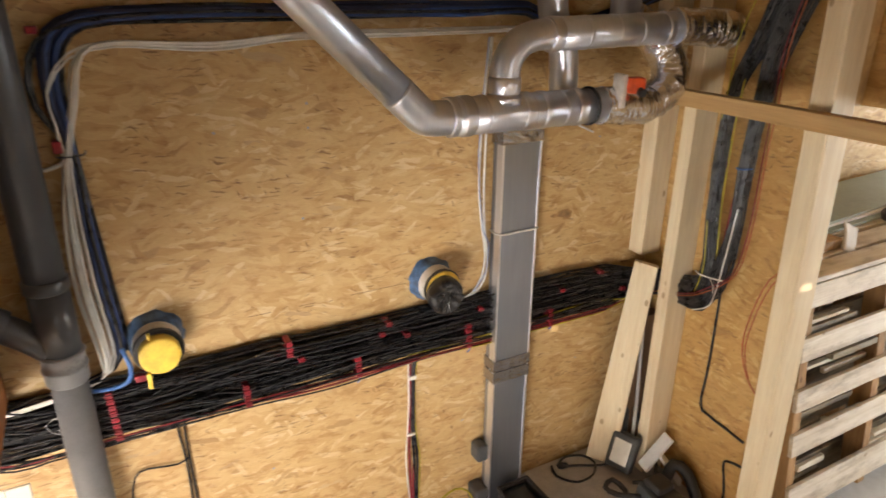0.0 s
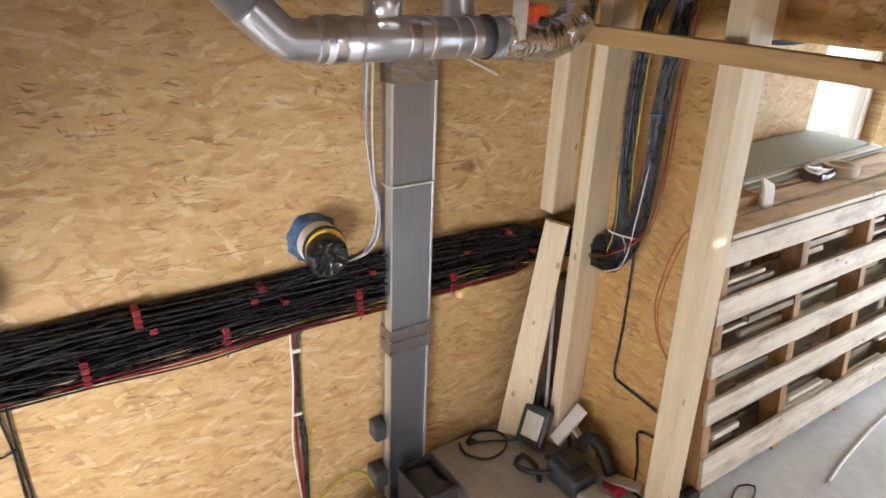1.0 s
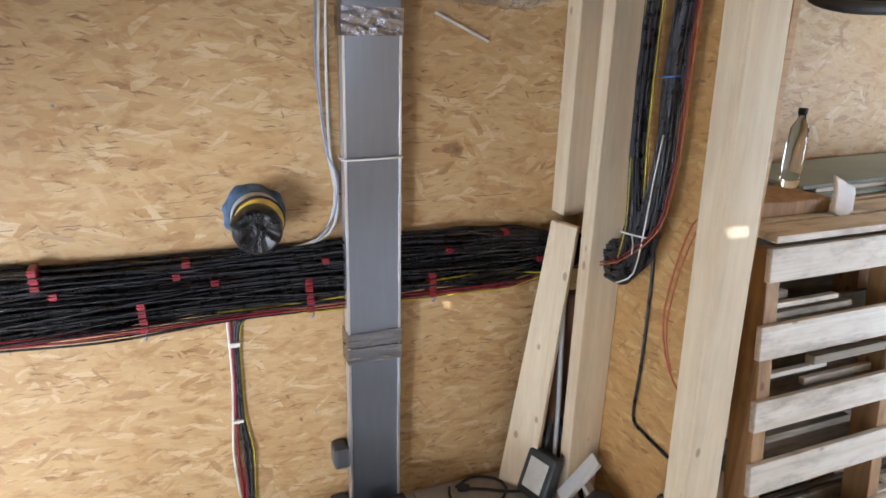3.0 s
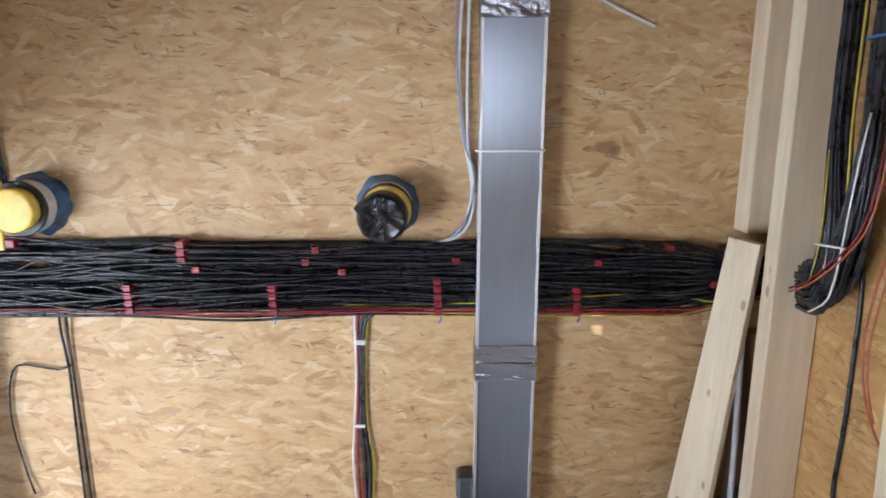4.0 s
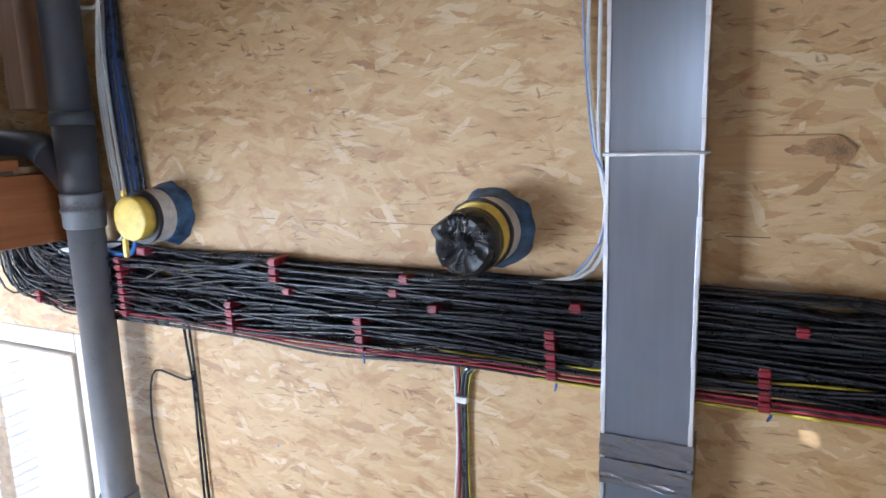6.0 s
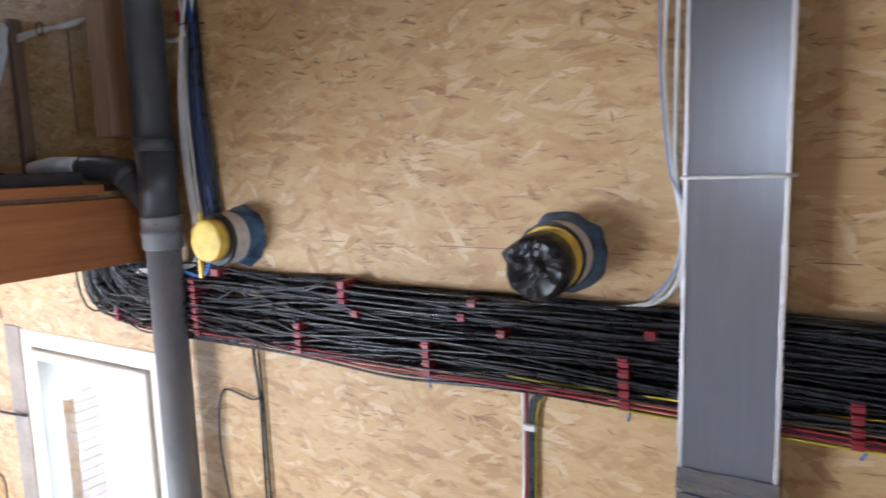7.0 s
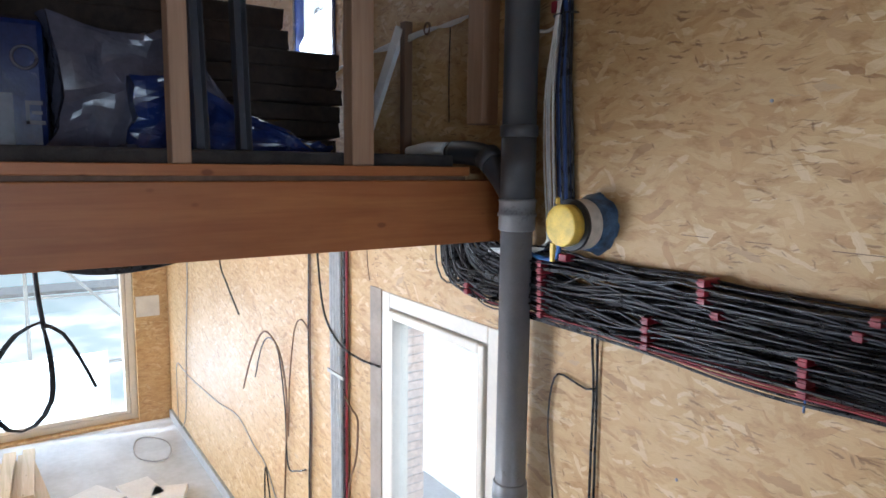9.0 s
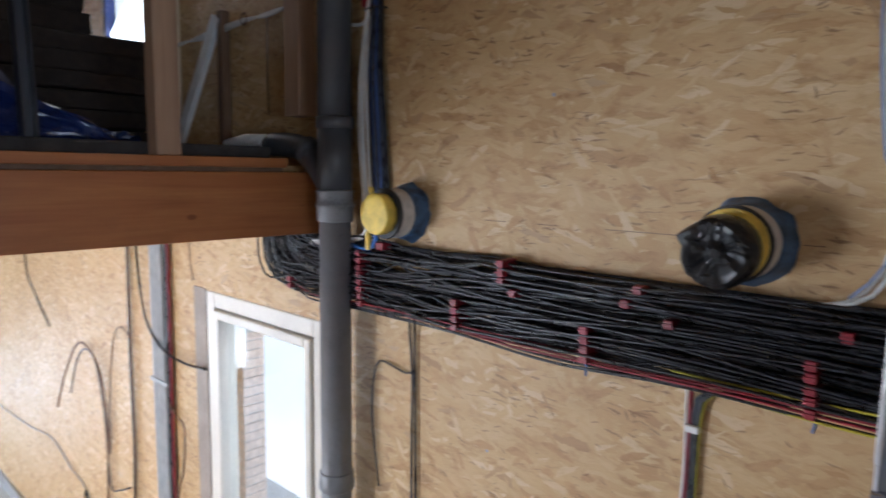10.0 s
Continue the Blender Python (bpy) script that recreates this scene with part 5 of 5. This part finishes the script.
for k in range(7):
    y = -1.70 + 0.055 * k
    m = Matrix.Translation((-6.15, y, LOW + 0.03 + 0.045 * (k % 3))) @ Matrix.Rotation(radians(rnd.uniform(-5, 5)), 4, "Z")
    place("timber_board", box_bm((-0.55, -0.05, -0.02), (0.5, 0.05, 0.02), 0.003, m), M_BOARDF, "pale sawn board in a pile on the screed", "board", "", "pile of boards")
for k, (x, y, a) in enumerate(((-5.45, -0.62, 12), (-5.2, -0.45, -20), (-5.5, -0.95, 30))):
    m = Matrix.Translation((x, y, LOW + 0.03)) @ Matrix.Rotation(radians(a), 4, "Z")
    place("offcut", box_bm((-0.2, -0.14, -0.03), (0.2, 0.14, 0.03), 0.006, m), M_PLASTER, "white insulation offcut on the screed", "offcut", "", "white offcuts")

# scaffold in the yard
scaffold = thing("scaffold", (-9.2, -1.29, -1.2), "pale metal scaffold standing in the yard", "scaffold")
for y in (-1.29, -3.35, 0.77):
    part("post", tube_bm([(-9.2, y, -1.2), (-9.2, y, 4.5)], 0.026, 10), M_WHITE, scaffold)
for z in (0.20, -0.75, 1.2):
    part("ledger", tube_bm([(-9.24, -3.6, z + 0.02), (-9.24, 1.0, z)], 0.024, 10), M_WHITE, scaffold)
part("brace", tube_bm([(-9.17, -1.25, 1.0), (-9.17, 0.73, -1.15)], 0.02, 8), M_WHITE, scaffold)
part("deck", box_bm((-9.9, -3.4, 0.24), (-9.26, 0.8, 0.285), 0.004), M_GREYC, scaffold, "grey metal deck")
keep_place(scaffold)

# ---- pallets behind the partition ----
LEAN = Matrix.Translation((0, -0.86, MID + 0.004)) @ Matrix.Rotation(radians(-6.5), 4, "X")


def pallet(depth, seed, x0, x1, label, lift=0.0):
    rnd = random.Random(seed)
    ob = thing("pallet", (x0, -0.86 + depth, MID), label, "pallet", "pallets on edge")
    base = Matrix.Translation((0, depth, 0)) @ LEAN
    n = 4
    step = (x1 - x0 - 0.06) / (n - 1)
    for k in range(n):
        x = x0 + k * step
        part("stringer", box_bm((x, 0.022, 0.0), (x + 0.055, 0.118, 1.16), 0.003, base), M_PALLET_V, ob)
    tops = (1.17, 0.93, 0.695, 0.475, 0.205, )
    for k, zt in enumerate(tops):
        zt = zt - lift if k else zt
        j = rnd.uniform(-0.012, 0.012)
        hgt = 0.105 if k < 4 else 0.15
        # slats behind the front row take the wood with shade in its colour
        part("slat", box_bm((x0 - 0.015 + j, 0.0, zt - hgt), (x1 + 0.01 + j, 0.021, zt + rnd.uniform(-0.008, 0.008)), 0.003, base), M_PALLET_SHADE if depth else M_PALLET, ob)
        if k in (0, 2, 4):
            part("slat", box_bm((x0 - 0.015 - j, 0.119, zt - hgt), (x1 + 0.01 - j, 0.140, zt), 0.003, base), M_PALLET_SHADE, ob)
    # broken board ends wedged between the stringers
    for bay in range(n - 1):
        for k in range(20):
            if rnd.random() < 0.2:
                continue
            z, run = 0.08 + 0.053 * k + rnd.uniform(-0.015, 0.015), rnd.uniform(0.14, 0.48)
            x, y = x0 + 0.056 + bay * step + rnd.choice((0.0, 0.0, 0.04, step - 0.06 - run)), rnd.uniform(0.024, 0.085)
            part("board_end", box_bm((x, y, z), (x + run, y + rnd.uniform(0.02, 0.035), z + rnd.uniform(0.016, 0.03)), 0.003, base), M_PALLET_SHADE if rnd.random() < 0.45 else M_PALLET, ob)
    keep_place(ob)


for k in range(4):
    pallet(0.150 * k, 30 + k, 1.50 + 0.03 * (k % 2), 3.30 + 0.03 * (k % 2), "weathered wooden pallet standing on edge" if k == 0 else "weathered wooden pallet standing on edge behind another pallet", (0.0, 0.02, -0.01, 0.03)[k])
rnd = random.Random(12)
for k in range(5):
    y = -0.70 + 0.135 * k
    m = Matrix.Translation((2.4, y, MID + 1.19)) @ Matrix.Rotation(radians(rnd.uniform(-1.5, 1.5)), 4, "Z")
    place("loose_board", box_bm((-0.95 + rnd.uniform(-0.05, 0.05), -0.055, 0), (0.95, 0.055, 0.022), 0.003, m), M_PALLET, "weathered board lying across standing pallets", "board", "", "boards on the pallets")
for k, (x0, y0, x1, y1, z0, a) in enumerate(((1.95, -0.44, 3.4, -0.04, 1.818, 3), (1.98, -0.42, 3.35, -0.06, 1.832, 2), (1.9, -0.40, 3.3, -0.05, 1.846, 4))):
    m = Matrix.Translation(((x0 + x1) / 2, (y0 + y1) / 2, z0)) @ Matrix.Rotation(radians(a), 4, "Z")
    place("plasterboard_sheet", box_bm((-(x1 - x0) / 2, -(y1 - y0) / 2, 0), ((x1 - x0) / 2, (y1 - y0) / 2, 0.0125), 0.002, m), M_BOARDG if k != 1 else M_PLASTER, "greenish plasterboard sheet lying on pallets", "plasterboard", "", "plasterboard sheets")
tape = bmesh.new()
prof = ((0.085, 0.0), (0.085, 0.05), (0.055, 0.05), (0.055, 0.0))
rings = [[tape.verts.new((2.66 + r * math.cos(a), -0.52 + r * math.sin(a), 1.814 + z)) for r, z in prof] for a in [2 * math.pi * k / 32 for k in range(32)]]
for k in range(32):
    a, b = rings[k], rings[(k + 1) % 32]
    for i in range(4):
        tape.faces.new((a[i], a[(i + 1) % 4], b[(i + 1) % 4], b[i]))
place("tape_roll", tape, M_CREAM, "roll of pale tape lying on boards", "tape roll")
place("paper_sheet", crumple(box_bm((-0.055, -0.004, 0), (0.055, 0.004, 0.125), 0.0, Matrix.Translation((1.88, -0.63, 1.80)) @ Matrix.Rotation(radians(28), 4, "Y") @ Matrix.Rotation(radians(-25), 4, "X")), 0.008, 14.0, 4, 4), M_PLASTER, "crumpled white paper on pallets", "paper")
place("paper_sheet", crumple(box_bm((2.42, -0.55, 1.813), (2.58, -0.44, 1.85)), 0.02, 14.0, 6, 5), M_FILM, "crumpled pale wrapper on pallets", "paper")
place("carton_piece", box_bm((1.52, -0.60, 1.812), (1.86, -0.40, 1.86), 0.006), M_PALLET_V, "flat brown wooden box on pallets", "box")
bottle = thing("water_bottle", (1.84, -0.45, 1.81), "clear plastic water bottle with a dark cap", "bottle")
part("body", tube_bm([(1.84, -0.45, z) for z in (1.862, 1.866, 1.90, 1.91, 1.92, 2.0, 2.01, 2.06, 2.09, 2.105)], [0.025, 0.031, 0.032, 0.030, 0.032, 0.032, 0.031, 0.028, 0.013, 0.012], 20), M_GLASS, bottle)
part("cap", tube_bm([(1.84, -0.45, 2.105), (1.84, -0.45, 2.125)], 0.0145, 16), M_RUBBER, bottle, "dark cap")
keep_place(bottle)

# ---- foot of the partition ----
plank = bmesh.new()
b0, b1, t0, t1 = Vector((1.030, -0.052, MID + 0.024)), Vector((1.112, -0.165, MID + 0.024)), Vector((1.152, -0.098, 1.712)), Vector((1.193, -0.200, 1.708))
nrm = (b1 - b0).cross(t0 - b0).normalized()
vs = [plank.verts.new(p + nrm * d) for d in (0.0, 0.032) for p in (b0, b1, t1, t0)]
for q in ((0, 1, 2, 3), (7, 6, 5, 4), (0, 4, 5, 1), (1, 5, 6, 2), (2, 6, 7, 3), (3, 7, 4, 0)):
    plank.faces.new([vs[i] for i in q])
bmesh.ops.bevel(plank, geom=plank.edges, offset=0.002, segments=1, affect="EDGES")
place("leaning_plank", plank, M_STUD, "pale spruce plank leaning against the partition", "plank")
place("wall_upright", box_bm((1.19, -0.16, MID), (1.30, -0.10, 1.43), 0.003), M_BROWNWOOD, "old brown upright behind a leaning plank", "upright", "", "uprights of the partition")
place("thin_pipe", tube_bm([(1.165, -0.215, MID + 0.02), (1.167, -0.205, 1.0), (1.165, -0.18, 1.44)], 0.009, 10), M_GREYC, "thin grey pipe standing behind a leaning plank", "pipe")

place("board_on_floor", box_bm((0.66, -0.55, MID + 0.001), (1.29, -0.012, MID + 0.022), 0.003), M_DUSTY, "dusty whitish board lying on the landing", "board")


def cable_on(pts, r, mat, label):
    return place("loose_cable", tube_bm(pts, r, 6, 0.03), mat, label, "cable", "", "loose cables on the landing")


FZ = MID + 0.03
cable_on([(0.80, -0.05, FZ), (0.78, -0.12, FZ), (0.84, -0.20, FZ), (0.94, -0.20, FZ + 0.004), (1.01, -0.13, FZ), (0.99, -0.06, FZ), (0.90, -0.03, FZ + 0.004), (0.82, -0.07, FZ + 0.01)], 0.006, M_RUBBER, "black power cable coiled on a board")
cable_on([(0.85, -0.09, FZ + 0.01), (0.93, -0.11, FZ), (1.0, -0.15, FZ), (1.05, -0.19, FZ + 0.02)], 0.006, M_RUBBER, "black power cable leading to a work lamp")
place("plug", tube_bm([(0.87, -0.085, FZ + 0.004), (0.84, -0.075, FZ + 0.008), (0.825, -0.072, FZ + 0.008)], [0.012, 0.019, 0.014], 12), M_RUBBER, "black power plug on a board", "plug")
lamp = thing("work_lamp", (1.10, -0.22, MID + 0.02), "dark portable work lamp with a frame stand", "lamp")
LM = Matrix.Translation((1.095, -0.225, MID + 0.135)) @ Matrix.Scale(1.1, 4) @ Matrix.Rotation(radians(-72), 4, "Z") @ Matrix.Rotation(radians(-22), 4, "X")
part("housing", box_bm((-0.062, -0.02, -0.085), (0.062, 0.03, 0.085), 0.010, LM), M_TOOL, lamp)
part("glass", box_bm((-0.040, -0.0245, -0.055), (0.040, -0.019, 0.055), 0.002, LM), M_LENS, lamp, "pale lamp glass")
part("handle", tube_bm([LM @ Vector(p) for p in ((-0.03, 0.03, 0.08), (-0.05, 0.05, 0.16), (-0.04, 0.05, 0.20), (0.0, 0.045, 0.17), (0.05, 0.04, 0.09))], 0.012, 8), M_TOOL, lamp)
part("stand", tube_bm([(1.16, -0.19, MID + 0.20), (1.21, -0.27, MID + 0.16), (1.215, -0.34, MID + 0.08), (1.17, -0.37, MID + 0.03), (1.08, -0.33, MID + 0.03)], 0.010, 8), M_TOOL, lamp)
keep_place(lamp)
for k, (a, b, w) in enumerate((((1.13, -0.33, 0.70), (1.25, -0.36, 0.86), 0.035), ((1.20, -0.36, 0.78), (1.27, -0.45, 0.64), 0.022), ((1.22, -0.55, 0.63), (1.30, -0.70, 0.64), 0.03))):
    a, b = Vector(a), Vector(b)
    m = look(a, b)
    place("white_offcut", box_bm((-w, -0.008, -(b - a).length), (w, 0.008, 0), 0.002, m), M_PLASTER, "white board offcut leaning on tools", "offcut", "", "white offcuts on the landing")
tool = thing("power_tool", (1.08, -0.50, MID + 0.02), "dark power tool with hose on a board", "tool")
part("body", crumple(box_bm((1.00, -0.60, MID + 0.022), (1.14, -0.42, MID + 0.13), 0.02), 0.006, 12, 3, 4), M_TOOL, tool)
part("top", box_bm((1.02, -0.54, MID + 0.13), (1.12, -0.44, MID + 0.17), 0.012), M_RUBBER, tool)
part("grip", tube_bm([(1.14, -0.46, MID + 0.10), (1.20, -0.45, MID + 0.18), (1.24, -0.50, MID + 0.15), (1.24, -0.58, MID + 0.05)], 0.028, 10), M_RUBBER, tool)
part("hose", tube_bm([(1.0, -0.46, MID + 0.08), (0.93, -0.38, MID + 0.06), (0.92, -0.31, MID + 0.05), (0.97, -0.30, MID + 0.07), (0.99, -0.37, MID + 0.05), (0.95, -0.44, MID + 0.04)], 0.013, 8), M_RUBBER, tool)
part("visor", crumple(box_bm((1.0, -0.70, MID + 0.022), (1.12, -0.60, MID + 0.09), 0.02), 0.006, 12, 8, 4), M_GREYC, tool)
part("rag", crumple(box_bm((1.20, -0.66, MID + 0.01), (1.27, -0.58, MID + 0.04)), 0.012, 14, 3, 4), M_PINK, tool, "pink cloth")
keep_place(tool)
cable_on([(1.28, -0.66, MID + 0.01), (1.24, -0.78, MID + 0.06), (1.30, -0.90, MID + 0.07), (1.42, -0.87, MID + 0.01), (1.5, -0.84, MID + 0.01)], 0.007, M_RUBBER, "black cable lying round the foot of an upright")
cable_on([(1.62, -0.93, MID + 0.008), (1.72, -0.90, MID + 0.008), (1.78, -0.84 - 0.1, MID + 0.008), (1.70, -0.98, MID + 0.008), (1.6, -1.0, MID + 0.008)], 0.005, M_RUBBER, "black cable end on the screed")
cable_on([(2.1, -1.1, MID + 0.008), (2.4, -1.05, MID + 0.008), (2.9, -1.0, MID + 0.008), (3.6, -1.0, MID + 0.008)], 0.008, M_WHITE, "pale cable lying on the screed")
place("black_box", box_bm((1.42, -0.86, MID), (1.50, -0.80, MID + 0.05), 0.01), M_RUBBER, "small black box beside an upright", "box")

# cables on the partition's board
wall_cable([(1.27, -0.45, 1.85), (1.30, -0.45, 1.70), (1.305, -0.455, 1.60), (1.305, -0.46, 1.3), (1.305, -0.455, 1.09), (1.305, -0.50, 1.06), (1.305, -0.60, 1.05), (1.304, -0.70, 1.04)], 0.006, M_BLACK, "black cable bent across the partition board")
wall_cable([(1.304, -0.72, 0.92), (1.304, -0.64, 0.90), (1.304, -0.63, 0.86), (1.304, -0.655, 0.75), (1.304, -0.66, 0.62)], 0.006, M_BLACK, "black cable low on the partition board")
wall_cable([(1.15, -0.80, 1.92), (1.14, -0.765, 1.88), (1.138, -0.735, 1.78), (1.137, -0.716, 1.67), (1.138, -0.712, 1.58), (1.142, -0.735, 1.49), (1.15, -0.775, 1.42), (1.17, -0.815, 1.37)], 0.0030, M_RUST, "orange-brown cable looping out of the partition")
wall_cable([(1.15, -0.80, 1.90), (1.145, -0.775, 1.86), (1.143, -0.748, 1.77), (1.142, -0.730, 1.67), (1.143, -0.722, 1.58), (1.146, -0.737, 1.50), (1.15, -0.757, 1.45)], 0.0026, M_RUST, "orange-brown cable looping out of the partition")

# things at the foot of the flat duct
place("junction_box", box_bm((0.345, -0.075, 0.84), (0.402, -0.001, 0.925), 0.012), M_PIPE, "small grey junction box beside a duct", "junction box", "", "grey junction boxes")
place("junction_box", box_bm((0.335, -0.09, 0.60), (0.402, -0.001, 0.69), 0.012), M_PIPE, "small grey junction box beside a duct", "junction box", "", "grey junction boxes")
crate = thing("grey_crate", (0.50, -0.30, MID), "translucent grey plastic crate by a duct", "crate")
bm = bmesh.new()
for lo, hi in (((0.41, -0.36, 0.46), (0.57, -0.15, 0.475)), ((0.41, -0.36, 0.476), (0.419, -0.15, 0.73)), ((0.561, -0.36, 0.476), (0.57, -0.15, 0.73)), ((0.42, -0.36, 0.476), (0.56, -0.351, 0.73)), ((0.42, -0.159, 0.476), (0.56, -0.15, 0.73))):
    bm_box(bm, lo, hi, 0.003)
part("body", bm, M_GREYMETAL, crate)
part("rim", tube_bm([(0.41, -0.36, 0.735), (0.41, -0.15, 0.735), (0.57, -0.15, 0.735), (0.57, -0.36, 0.735), (0.41, -0.36, 0.735)], [0.009] * 5, 8), M_GREYMETAL, crate)
part("bag", crumple(box_bm((0.425, -0.345, 0.50), (0.555, -0.165, 0.72)), 0.02, 9.0, 3, 6), M_TOOL, crate, "dark crumpled bag")
keep_place(crate)
place("crate_shelf", box_bm((0.10, -0.60, 0.42), (0.618, -0.005, 0.455), 0.004), M_BROWNWOOD, "dark board bridging the gap below the duct", "shelf")
cable_on([(0.06, -0.03, 0.60), (0.16, -0.03, 0.66), (0.25, -0.03, 0.70), (0.31, -0.05, 0.68), (0.33, -0.08, 0.62)], 0.005, M_YELLOW, "yellow-green earth cable by the wall")
for k in range(2):
    place("white_channel", box_bm((0.20 + 0.075 * k, -0.5, 0.456), (0.25 + 0.075 * k, -0.10, 0.56 + 0.03 * k), 0.006), M_WHITE, "white plastic cable channel piece", "channel", "", "white channels")

coil = thing("hose_coil", (2.25, -0.25, 2.5), "black corrugated hose coil hanging under a ceiling", "hose")
for k in range(3):
    bm = bmesh.new()
    bm_tube(bm, [(2.27 + (0.29 + 0.012 * k) * math.cos(a), -0.30 + 0.05 * k + 0.12 * math.sin(a), 2.50 + 0.035 * k + 0.05 * math.sin(a) - 0.03 * abs(math.cos(a))) for a in [2 * math.pi * i / 48 for i in range(49)]], 0.022, 8)
    part("loop", bm, M_RUBBER, coil)
part("hanger", tube_bm([(2.27, -0.25, 2.52), (2.27, -0.25, TOP)], 0.004, 6), M_GREYC, coil)
keep_place(coil)

# screw heads and the open joint between wall boards
for x, z in ((-0.319, 2.43), (-0.319, 2.51), (-0.36, 2.12), (-0.62, 2.44), (0.79, 1.955), (0.30, 1.05), (-0.55, 1.12), (0.95, 2.28), (0.93, 1.20)):
    bm = bmesh.new()
    bm_tube(bm, [(x, -0.0002, z), (x, -0.0016, z), (x, -0.0024, z)], [0.0045, 0.0045, 0.003], 12)
    place("screw_head", bm, M_GALV, "small bright screw head in a board wall", "screw", "", "screws in the board wall")
for x0, x1 in ((-0.58, -0.50), (-0.40, -0.335), (-0.20, 0.03), (0.235, 0.275), (0.62, 0.70), (0.88, 1.02)):
    place("panel_joint", box_bm((x0, -0.0006, 1.7885), (x1, 0.0005, 1.7905)), M_BROWNWOOD, "open joint between boards", "trim", "structure")
